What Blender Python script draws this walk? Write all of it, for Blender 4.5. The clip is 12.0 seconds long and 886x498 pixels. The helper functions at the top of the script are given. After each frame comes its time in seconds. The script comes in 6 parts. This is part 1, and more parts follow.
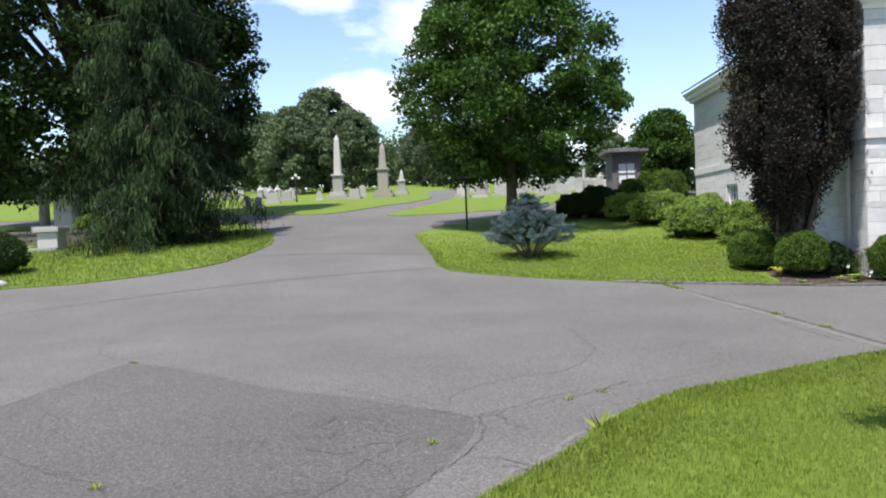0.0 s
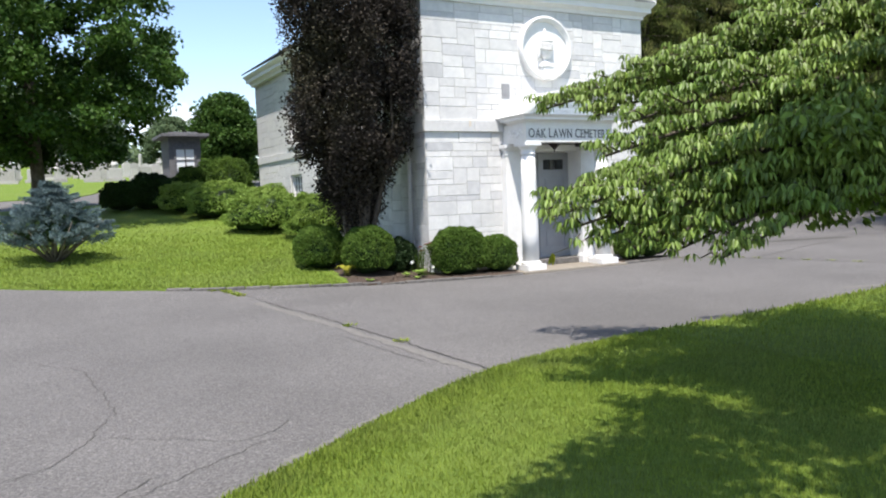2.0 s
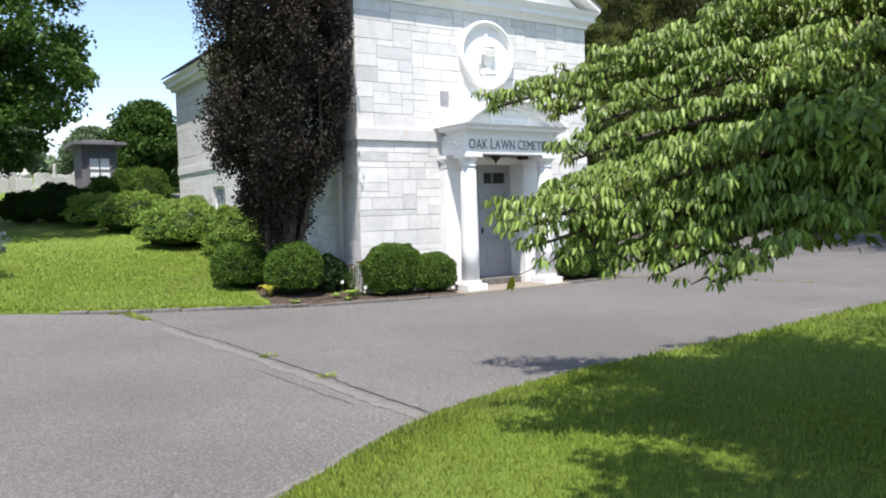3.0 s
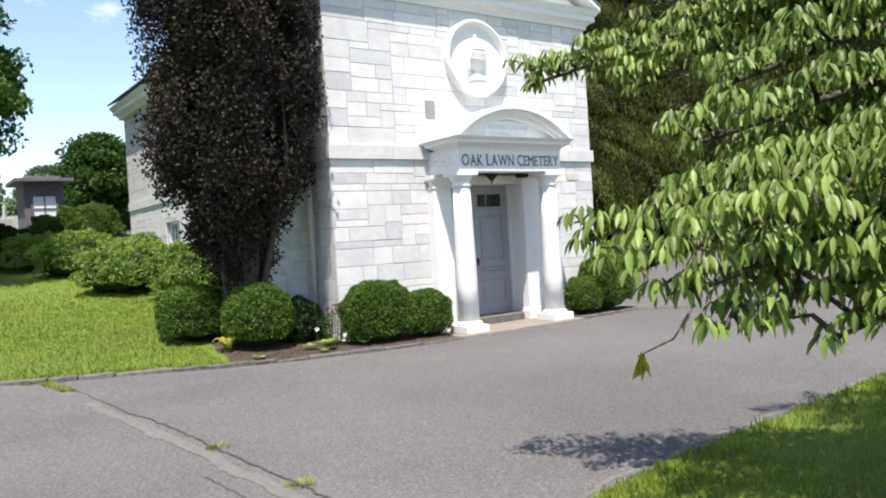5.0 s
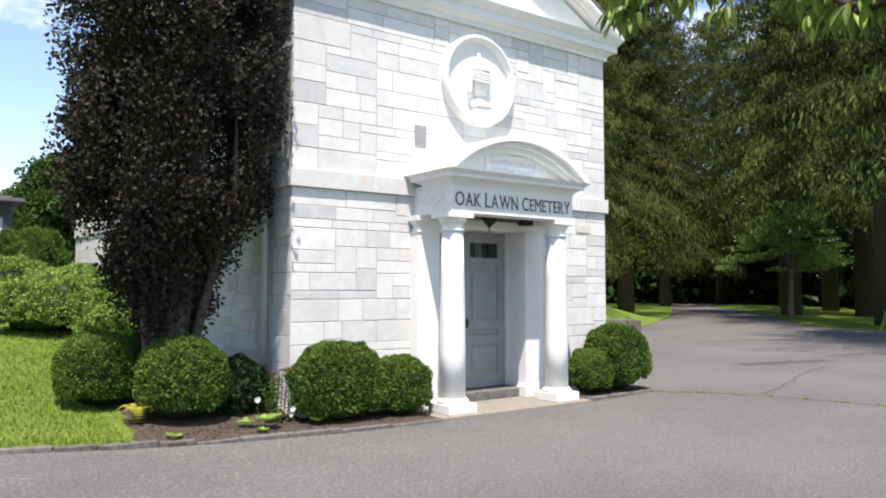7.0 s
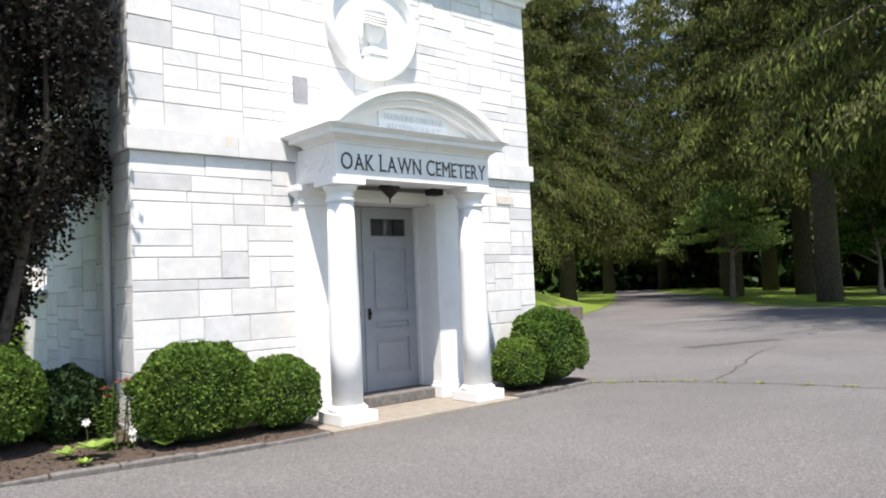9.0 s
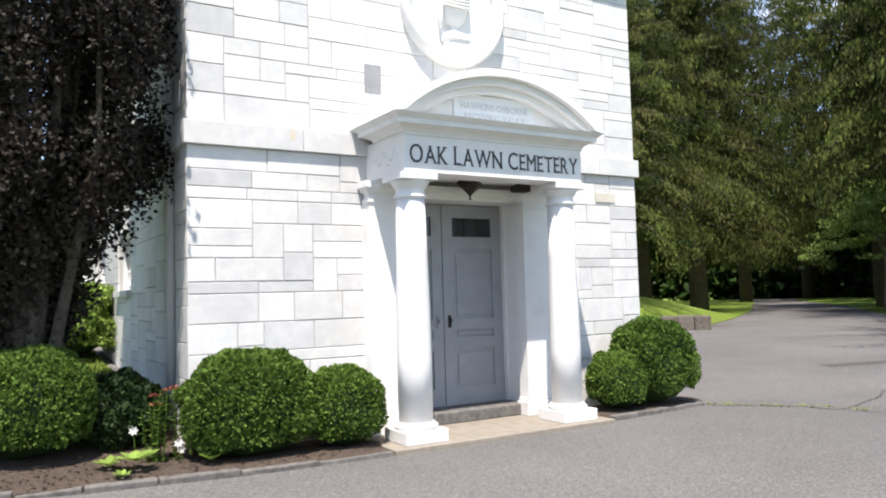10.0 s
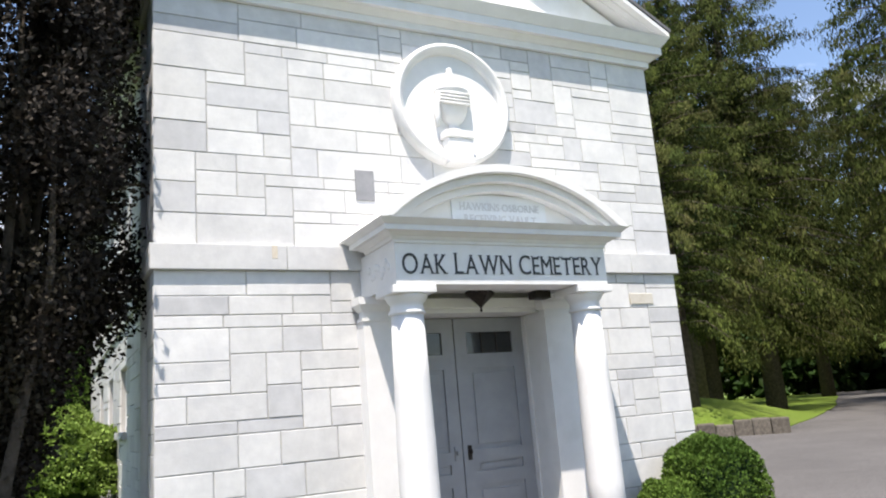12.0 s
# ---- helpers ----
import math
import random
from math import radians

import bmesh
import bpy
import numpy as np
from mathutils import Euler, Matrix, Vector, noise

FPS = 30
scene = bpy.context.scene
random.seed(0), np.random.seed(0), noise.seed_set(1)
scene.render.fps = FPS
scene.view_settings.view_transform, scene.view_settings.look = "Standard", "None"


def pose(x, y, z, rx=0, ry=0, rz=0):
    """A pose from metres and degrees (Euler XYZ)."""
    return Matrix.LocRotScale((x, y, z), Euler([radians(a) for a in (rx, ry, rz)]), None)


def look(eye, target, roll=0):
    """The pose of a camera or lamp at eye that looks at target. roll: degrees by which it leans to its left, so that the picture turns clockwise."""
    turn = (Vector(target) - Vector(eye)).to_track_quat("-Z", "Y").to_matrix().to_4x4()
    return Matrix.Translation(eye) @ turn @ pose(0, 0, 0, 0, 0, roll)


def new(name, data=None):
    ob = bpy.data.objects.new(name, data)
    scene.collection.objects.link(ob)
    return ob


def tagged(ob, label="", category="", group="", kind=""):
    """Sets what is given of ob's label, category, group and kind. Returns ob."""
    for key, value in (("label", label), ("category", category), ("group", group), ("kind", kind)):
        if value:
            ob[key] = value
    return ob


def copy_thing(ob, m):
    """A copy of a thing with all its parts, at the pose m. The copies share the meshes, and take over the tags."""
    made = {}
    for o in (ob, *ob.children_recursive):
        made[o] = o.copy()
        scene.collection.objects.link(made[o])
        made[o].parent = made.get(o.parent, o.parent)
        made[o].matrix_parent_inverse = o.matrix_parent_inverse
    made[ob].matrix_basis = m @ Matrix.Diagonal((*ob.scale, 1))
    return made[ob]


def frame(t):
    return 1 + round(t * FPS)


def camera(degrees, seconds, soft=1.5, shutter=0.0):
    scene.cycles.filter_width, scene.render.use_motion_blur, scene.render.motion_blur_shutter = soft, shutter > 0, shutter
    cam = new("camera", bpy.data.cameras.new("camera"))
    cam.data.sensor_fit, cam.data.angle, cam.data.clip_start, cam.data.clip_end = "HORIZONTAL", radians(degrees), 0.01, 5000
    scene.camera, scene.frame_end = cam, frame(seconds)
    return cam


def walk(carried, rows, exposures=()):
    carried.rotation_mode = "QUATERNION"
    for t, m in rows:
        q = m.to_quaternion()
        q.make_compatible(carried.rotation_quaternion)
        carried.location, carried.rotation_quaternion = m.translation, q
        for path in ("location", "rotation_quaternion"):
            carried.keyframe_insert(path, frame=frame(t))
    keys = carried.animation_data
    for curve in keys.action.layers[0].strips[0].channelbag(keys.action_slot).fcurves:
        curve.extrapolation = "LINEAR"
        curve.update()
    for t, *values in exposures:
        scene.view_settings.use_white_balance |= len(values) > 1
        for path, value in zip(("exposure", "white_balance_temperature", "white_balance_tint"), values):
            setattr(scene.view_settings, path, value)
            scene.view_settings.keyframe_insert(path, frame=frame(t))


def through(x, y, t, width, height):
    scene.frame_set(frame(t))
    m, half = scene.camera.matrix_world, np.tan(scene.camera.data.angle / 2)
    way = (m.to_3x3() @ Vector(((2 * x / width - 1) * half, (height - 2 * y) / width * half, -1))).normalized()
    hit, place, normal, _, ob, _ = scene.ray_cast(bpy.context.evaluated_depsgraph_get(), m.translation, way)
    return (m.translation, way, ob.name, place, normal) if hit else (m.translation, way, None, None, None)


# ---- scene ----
# the walk: seconds, eye, target, roll
PATH = [
    (0, (-0.267, 0.946, 1.486), (-0.354, 2.944, 1.423), -2.2),
    (0.5, (-0.077, 1.512, 1.536), (0.004, 3.51, 1.519), -0.6),
    (1, (-0.009, 2.11, 1.535), (0.516, 4.036, 1.432), -2.0),
    (1.5, (0.249, 2.701, 1.626), (0.962, 4.563, 1.474), -2.0),
    (2, (0.485, 3.223, 1.593), (1.443, 4.973, 1.457), -2.2),
    (2.5, (0.776, 3.777, 1.534), (1.718, 5.538, 1.425), -1.2),
    (3, (1.036, 4.229, 1.546), (2.144, 5.891, 1.448), -1.6),
    (3.5, (1.174, 4.718, 1.587), (2.265, 6.394, 1.585), -3.4),
    (5.5, (2.387, 6.827, 1.534), (3.625, 8.398, 1.511), -2.7),
    (6, (2.734, 7.437, 1.667), (4.07, 8.925, 1.695), -0.6),
    (6.5, (3.029, 7.855, 1.588), (4.312, 9.386, 1.687), -2.6),
    (7, (3.378, 8.11, 1.603), (4.583, 9.703, 1.71), 0.0),
    (7.5, (3.667, 8.389, 1.527), (5.012, 9.869, 1.553), -2.8),
    (8.5, (4.42, 9.0, 1.46), (5.74, 10.502, 1.535), -2.4),
    (9.5, (5.448, 9.259, 1.397), (6.732, 10.787, 1.524), -2.1),
    (10, (5.854, 9.48, 1.419), (6.898, 11.181, 1.539), -1.6),
    (10.5, (6.18, 9.671, 1.521), (7.2, 11.376, 1.748), -1.5),
    (11, (6.512, 9.804, 1.496), (7.501, 11.519, 1.785), -2.7),
    (11.5, (6.717, 9.914, 1.53), (7.654, 11.645, 1.885), -4.3),
    (12, (6.776, 10.02, 1.555), (7.681, 11.757, 1.962), -4.7),
]
cam = camera(59.8, 12.0, soft=2.0)
walk(cam, [(t, look(eye, target, roll)) for t, eye, target, roll in PATH],
     exposures=((0.0, 0.68, 6600, 12), (1.5, 0.72, 6600, 12), (3.5, 0.84, 6650, 14), (6.0, 0.82, 6780, 14), (7.5, 0.86, 6780, 14), (9.5, 0.98, 6780, 14), (10.5, 0.90, 6780, 14), (12.0, 0.72, 6780, 14)))

# ---- light ----
SUN = Vector((-0.64, -1.0, 2.62)).normalized()
world = bpy.data.worlds.new("world")
scene.world = world
world.use_nodes = True
wn, wl = world.node_tree.nodes, world.node_tree.links
wn.clear()
w_out = wn.new("ShaderNodeOutputWorld")
w_bg = wn.new("ShaderNodeBackground")
w_sky = wn.new("ShaderNodeTexSky")
w_sky.sky_type = "NISHITA"
w_sky.sun_disc = False
w_sky.sun_elevation = radians(66)
w_sky.sun_rotation = radians(211)
w_sky.air_density, w_sky.dust_density, w_sky.ozone_density = 1.0, 0.4, 2.0
w_bg.inputs["Strength"].default_value = 0.15
# soft summer clouds, all round
w_co = wn.new("ShaderNodeTexCoord")
w_map = wn.new("ShaderNodeMapping")
w_map.inputs["Scale"].default_value = (1.0, 1.0, 2.2)
w_map.inputs["Location"].default_value = (0.1, 0.55, 0.3)
w_no = wn.new("ShaderNodeTexNoise")
w_no.inputs["Scale"].default_value = 4.2
w_no.inputs["Detail"].default_value = 9.0
w_no.inputs["Roughness"].default_value = 0.52
w_ra = wn.new("ShaderNodeValToRGB")
w_ra.color_ramp.elements[0].position, w_ra.color_ramp.elements[1].position = 0.56, 0.68
w_mix = wn.new("ShaderNodeMix")
w_mix.data_type = "RGBA"
w_mix.inputs["B"].default_value = (6.2, 6.4, 6.7, 1)
wl.new(w_co.outputs["Generated"], w_map.inputs["Vector"])
wl.new(w_map.outputs[0], w_no.inputs["Vector"])
wl.new(w_no.outputs["Fac"], w_ra.inputs["Fac"])
wl.new(w_ra.outputs["Color"], w_mix.inputs["Factor"])
wl.new(w_sky.outputs["Color"], w_mix.inputs["A"])
wl.new(w_mix.outputs["Result"], w_bg.inputs["Color"])
wl.new(w_bg.outputs[0], w_out.inputs["Surface"])
sun = new("sun", bpy.data.lights.new("sun", "SUN"))
sun.data.energy, sun.data.angle, sun.data.color = 4.8, radians(0.53), (1.0, 0.95, 0.87)
sun.matrix_world = look(SUN * 60, (0, 0, 0))


# ---- materials ----
def material(name, a, b, scale=8.0, rough=0.8, bump=0.15, bump_scale=60.0, metal=0.0, island=0.0, per_object=0.0, c=None, c_scale=0.6, c_edges=(0.5, 0.7), spec=0.3, through=0.0, bump_size=0.01, grit=0.0):
    """Two colours mixed by noise, a third in larger stains, fine relief; island and per_object vary the value piece by piece."""
    m = bpy.data.materials.new(name)
    m.use_nodes = True
    n, l = m.node_tree.nodes, m.node_tree.links
    n.clear()
    out = n.new("ShaderNodeOutputMaterial")
    bs = n.new("ShaderNodeBsdfPrincipled")
    geo = n.new("ShaderNodeNewGeometry")
    place = geo.outputs["Position"]

    def noise_at(sc, detail=6.0, rough_n=0.6):
        t = n.new("ShaderNodeTexNoise")
        t.inputs["Scale"].default_value, t.inputs["Detail"].default_value, t.inputs["Roughness"].default_value = sc, detail, rough_n
        l.new(place, t.inputs["Vector"])
        return t

    def ramp(src, lo, hi):
        r = n.new("ShaderNodeMapRange")
        r.inputs["From Min"].default_value, r.inputs["From Max"].default_value = lo, hi
        l.new(src, r.inputs["Value"])
        return r.outputs["Result"]

    def mix(fac, x, y, kind="MIX"):
        k = n.new("ShaderNodeMix")
        k.data_type, k.blend_type = "RGBA", kind
        l.new(fac, k.inputs["Factor"]) if hasattr(fac, "links") else setattr(k.inputs["Factor"], "default_value", fac)
        for sock, val in ((k.inputs["A"], x), (k.inputs["B"], y)):
            if hasattr(val, "links"):
                l.new(val, sock)
            else:
                sock.default_value = (*val, 1)
        return k.outputs["Result"]

    col = mix(ramp(noise_at(scale).outputs["Fac"], 0.32, 0.68), a, b)
    if c:
        col = mix(ramp(noise_at(c_scale, 4.0).outputs["Fac"], *c_edges), col, c)
    for amount, src in ((island, geo.outputs["Random Per Island"]), (per_object, None)):
        if amount:
            if src is None:
                src = n.new("ShaderNodeObjectInfo").outputs["Random"]
            v = n.new("ShaderNodeMapRange")
            v.inputs["To Min"].default_value, v.inputs["To Max"].default_value = 1 - amount, 1 + amount * 0.6
            l.new(src, v.inputs["Value"])
            hs = n.new("ShaderNodeHueSaturation")
            l.new(v.outputs["Result"], hs.inputs["Value"])
            l.new(col, hs.inputs["Color"])
            col = hs.outputs["Color"]
    if grit:
        # single stones in the surface, and broad worn areas
        for sc, amount in ((95.0, grit), (42.0, grit * 0.2)):
            vo = n.new("ShaderNodeTexVoronoi")
            vo.inputs["Scale"].default_value = sc
            l.new(place, vo.inputs["Vector"])
            sep = n.new("ShaderNodeSeparateColor")
            l.new(vo.outputs["Color"], sep.inputs["Color"])
            v = n.new("ShaderNodeMapRange")
            v.inputs["To Min"].default_value, v.inputs["To Max"].default_value = 1 - amount, 1 + amount
            l.new(sep.outputs[0], v.inputs["Value"])
            hs = n.new("ShaderNodeHueSaturation")
            l.new(v.outputs["Result"], hs.inputs["Value"])
            l.new(col, hs.inputs["Color"])
            col = hs.outputs["Color"]
        hs = n.new("ShaderNodeHueSaturation")
        wide = n.new("ShaderNodeMapRange")
        wide.inputs["From Min"].default_value, wide.inputs["From Max"].default_value = 0.35, 0.65
        wide.inputs["To Min"].default_value, wide.inputs["To Max"].default_value = 0.86, 1.10
        l.new(noise_at(0.33, 5.0).outputs["Fac"], wide.inputs["Value"])
        l.new(wide.outputs["Result"], hs.inputs["Value"])
        l.new(col, hs.inputs["Color"])
        col = hs.outputs["Color"]
    l.new(col, bs.inputs["Base Color"])
    bs.inputs["Roughness"].default_value, bs.inputs["Metallic"].default_value = rough, metal
    bs.inputs["Specular IOR Level"].default_value = spec
    if bump:
        bu = n.new("ShaderNodeBump")
        bu.inputs["Strength"].default_value, bu.inputs["Distance"].default_value = bump, bump_size
        l.new(noise_at(bump_scale, 8.0).outputs["Fac"], bu.inputs["Height"])
        l.new(bu.outputs["Normal"], bs.inputs["Normal"])
    if through:
        tr = n.new("ShaderNodeBsdfTranslucent")
        l.new(col, tr.inputs["Color"])
        ad = n.new("ShaderNodeMixShader")
        ad.inputs["Fac"].default_value = through
        l.new(bs.outputs[0], ad.inputs[1])
        l.new(tr.outputs[0], ad.inputs[2])
        l.new(ad.outputs[0], out.inputs["Surface"])
    else:
        l.new(bs.outputs[0], out.inputs["Surface"])
    return m


M_ASPHALT = material("asphalt", (0.082, 0.079, 0.078), (0.150, 0.144, 0.141), 70, 0.9, 0.9, 110, c=(0.22, 0.21, 0.20), c_scale=30.0, c_edges=(0.54, 0.78), bump_size=0.007, grit=0.30)
M_ASPHALT_OLD = material("older_asphalt", (0.066, 0.063, 0.062), (0.122, 0.117, 0.114), 70, 0.9, 0.9, 110, c=(0.19, 0.182, 0.174), c_scale=30.0, c_edges=(0.56, 0.78), bump_size=0.008, grit=0.36)
M_SEAM = material("pale_concrete", (0.12, 0.115, 0.108), (0.172, 0.165, 0.153), 18, 0.9, 0.4, 90)
M_CRACK = material("crack_fill", (0.045, 0.043, 0.04), (0.09, 0.086, 0.078), 20, 0.95, 0.3, 90)
M_SOIL = material("mulch", (0.045, 0.032, 0.024), (0.12, 0.09, 0.07), 45, 0.95, 0.9, 70, bump_size=0.03)
M_LAWN = material("lawn", (0.095, 0.158, 0.02), (0.158, 0.225, 0.038), 9, 0.9, 0.7, 120, c=(0.15, 0.20, 0.045), c_scale=0.5, c_edges=(0.45, 0.75), bump_size=0.03, spec=0.15)
M_BLADE = material("grass_blade", (0.165, 0.235, 0.028), (0.255, 0.33, 0.055), 1.3, 0.7, 0, island=0.35, through=0.35, c=(0.20, 0.255, 0.06), c_scale=0.7, c_edges=(0.48, 0.72))
M_WEED = material("weed", (0.16, 0.25, 0.03), (0.30, 0.34, 0.06), 6, 0.8, 0, island=0.3, through=0.3)
M_MARBLE = material("white_marble", (0.585, 0.585, 0.58), (0.665, 0.665, 0.655), 9.0, 0.65, 0.2, 30, per_object=0.11, c=(0.52, 0.525, 0.535), c_scale=2.6, c_edges=(0.5, 0.8))
M_MARBLE_GREY = material("grey_marble", (0.475, 0.478, 0.485), (0.57, 0.572, 0.577), 7, 0.6, 0.12, 30, per_object=0.12)
M_MARBLE_DARK = material("dark_grey_marble", (0.20, 0.205, 0.215), (0.27, 0.275, 0.285), 6, 0.6, 0.12, 30)
M_MARBLE_TAN = material("tan_marble", (0.50, 0.46, 0.39), (0.58, 0.55, 0.49), 12, 0.6, 0.12, 30)
M_MORTAR = material("mortar", (0.35, 0.345, 0.34), (0.45, 0.44, 0.425), 20, 0.9, 0.2, 50)
M_PAINT = material("white_paint", (0.70, 0.70, 0.695), (0.75, 0.75, 0.745), 6, 0.5, 0.06, 40, c=(0.64, 0.635, 0.61), c_scale=2.0, c_edges=(0.58, 0.8))
M_STAIN = material("rust_stain", (0.53, 0.45, 0.33), (0.62, 0.58, 0.51), 14, 0.8, 0, 30)
M_DOOR = material("grey_door_paint", (0.27, 0.28, 0.30), (0.315, 0.325, 0.345), 5, 0.5, 0.05, 30)
M_IRON = material("dark_iron", (0.02, 0.018, 0.016), (0.05, 0.04, 0.035), 20, 0.6, 0.2, 60, metal=0.4)
M_LETTER = material("dark_letters", (0.035, 0.04, 0.045), (0.07, 0.075, 0.08), 30, 0.6, 0)
M_PALE_LETTER = material("pale_letters", (0.50, 0.52, 0.54), (0.58, 0.60, 0.62), 30, 0.7, 0)
M_PANEL = material("pale_marble_and_sky_pane", (0.66, 0.70, 0.74), (0.74, 0.77, 0.79), 8, 0.6, 0.05, 30)
M_ROOF = material("slate_roof", (0.10, 0.10, 0.11), (0.17, 0.17, 0.18), 12, 0.8, 0.4, 30)
M_GLASS = material("window_glass", (0.015, 0.018, 0.02), (0.03, 0.035, 0.04), 3, 0.08, 0, spec=0.6)
M_STEP = material("tan_stone", (0.20, 0.178, 0.145), (0.27, 0.24, 0.20), 9, 0.8, 0.2, 60)
M_KERB = material("kerb_stone", (0.085, 0.08, 0.076), (0.17, 0.16, 0.15), 14, 0.9, 0.6, 40, per_object=0.2)
M_GRANITE = material("granite", (0.30, 0.295, 0.285), (0.48, 0.475, 0.46), 30, 0.8, 0.2, 60, per_object=0.3, c=(0.42, 0.41, 0.38), c_scale=1.5)
M_BROWNSTONE = material("brown_granite", (0.24, 0.225, 0.195), (0.34, 0.32, 0.285), 20, 0.8, 0.2, 40)
M_RUBBLE = material("rubble_stone", (0.085, 0.075, 0.062), (0.17, 0.15, 0.125), 12, 0.9, 0.5, 40, per_object=0.35)
M_BARK = material("bark", (0.05, 0.042, 0.034), (0.12, 0.10, 0.08), 9, 0.95, 0.9, 25, bump_size=0.04)
M_BARK_PALE = material("pale_bark", (0.12, 0.10, 0.08), (0.22, 0.19, 0.16), 9, 0.9, 0.6, 30, bump_size=0.02)
M_GREY_WALL = material("grey_cladding", (0.10, 0.10, 0.11), (0.16, 0.16, 0.17), 9, 0.8, 0.3, 30)


def leaf_material(name, a, b, island=0.4, through=0.3, rough=0.5, c=None, per_object=0.0, spec=0.13):
    return material(name, a, b, 1.1, rough, 0, island=island, per_object=per_object, through=through, c=c, c_scale=0.5, spec=spec)


L_MAPLE = leaf_material("maple_leaf", (0.036, 0.082, 0.015), (0.072, 0.138, 0.027))
L_PURPLE = leaf_material("purple_beech_leaf", (0.013, 0.011, 0.009), (0.038, 0.030, 0.022), 0.65, 0.12, 0.7, c=(0.040, 0.038, 0.016), spec=0.25)
L_WEEP = leaf_material("weeping_spruce_needle", (0.014, 0.032, 0.012), (0.046, 0.082, 0.030), 0.6, 0.06, 0.9)
L_FIR = leaf_material("hemlock_needle", (0.022, 0.040, 0.009), (0.118, 0.146, 0.032), 0.6, 0.14, 0.85, c=(0.115, 0.112, 0.040), per_object=0.4)
L_DARK = leaf_material("dark_oak_leaf", (0.018, 0.042, 0.012), (0.045, 0.085, 0.02), 0.45, 0.25)
# the haze of distance is mixed into this leaf colour, paler and greyer
L_FAR_HAZED = leaf_material("hazed_wood_leaf", (0.085, 0.13, 0.065), (0.145, 0.20, 0.105), 0.35, 0.2, 0.7)
L_BLUE = leaf_material("blue_spruce_needle", (0.10, 0.152, 0.158), (0.215, 0.285, 0.29), 0.45, 0.1, 0.8)
L_BOX = leaf_material("boxwood_leaf", (0.062, 0.12, 0.021), (0.13, 0.212, 0.038), 0.45, 0.3, 0.65)
# real yew needles, and the dark stand-in for shade inside shrubs and wood
L_YEW_AND_SHADE = leaf_material("yew_needle_and_shade", (0.012, 0.028, 0.010), (0.03, 0.055, 0.016), 0.4, 0.15, 0.5)
L_SPIREA = leaf_material("spirea_leaf", (0.15, 0.245, 0.045), (0.26, 0.37, 0.085), 0.35, 0.3, 0.5)
L_DOG = leaf_material("dogwood_leaf", (0.125, 0.21, 0.035), (0.245, 0.34, 0.078), 0.5, 0.34, 0.45, spec=0.4)
L_LIME = leaf_material("lime_green_leaf", (0.18, 0.28, 0.07), (0.32, 0.43, 0.14), 0.35, 0.4, 0.4)
L_GOLD = leaf_material("golden_fern_frond", (0.27, 0.28, 0.03), (0.42, 0.40, 0.06), 0.3, 0.3, 0.5)
L_FLOWER = leaf_material("rust_red_flower", (0.20, 0.06, 0.04), (0.30, 0.12, 0.08), 0.3, 0.2, 0.6)
L_WHITE = leaf_material("white_petal", (0.75, 0.75, 0.73), (0.85, 0.85, 0.82), 0.1, 0.2, 0.6)


# ---- tools for shapes ----
rng = np.random.default_rng(7)


def terrain(x, y):
    """The lie of the land: flat drive, a bank that climbs behind it."""
    h = 0.10 * (math.sqrt((y - 15.4) ** 2 + 1) + (y - 15.4)) / 2
    h -= 0.03 * (math.sqrt((y - 40) ** 2 + 25) + (y - 40)) / 2
    reach = min(8.0, max(0.0, (y - 16.5) * 2.5))
    u = min(1.0, max(0.0, (x - 4.5 - reach) / 4.5))
    far = min(1.0, max(0.0, (y - 110) / 60))
    return max(0.0, h) * (1 - u * u * (3 - 2 * u)) * (1 - 0.5 * far)


def mesh_ob(name, verts, faces, mat, parent=None, label="", smooth=False):
    me = bpy.data.meshes.new(name)
    me.from_pydata([tuple(v) for v in verts], [], [tuple(q) for q in faces])
    me.materials.append(mat)
    if smooth:
        me.polygons.foreach_set("use_smooth", [True] * len(me.polygons))
    ob = new(name, me)
    if parent is not None:
        ob.parent = parent
        if parent.type == "EMPTY":
            ob.matrix_parent_inverse = parent.matrix_basis.inverted()
    return tagged(ob, label)


def part(name, bm, mat, parent=None, label="", smooth=False):
    """Links a bmesh as one mesh object, under a thing or a part."""
    me = bpy.data.meshes.new(name)
    bm.to_mesh(me)
    bm.free()
    me.materials.append(mat)
    if smooth:
        me.polygons.foreach_set("use_smooth", [True] * len(me.polygons))
    ob = new(name, me)
    if parent is not None:
        ob.parent = parent
        if parent.type == "EMPTY":
            ob.matrix_parent_inverse = parent.matrix_basis.inverted()
    return tagged(ob, label)


def thing(name, at, label, category, group="", kind=""):
    ob = new(name)
    ob.empty_display_size = 0.2
    ob.matrix_basis = Matrix.Translation(at)
    return tagged(ob, label, category, group, kind)


def box(bm, x0, x1, y0, y1, z0, z1, bevel=0.0):
    m = Matrix.Translation(((x0 + x1) / 2, (y0 + y1) / 2, (z0 + z1) / 2)) @ Matrix.Diagonal((x1 - x0, y1 - y0, z1 - z0, 1))
    made = bmesh.ops.create_cube(bm, size=1, matrix=m)
    if bevel:
        edges = list({e for v in made["verts"] for e in v.link_edges})
        bmesh.ops.bevel(bm, geom=edges, offset=bevel, segments=2, affect="EDGES", profile=0.6)
    return bm


def boxed(*args, **kw):
    return box(bmesh.new(), *args, **kw)


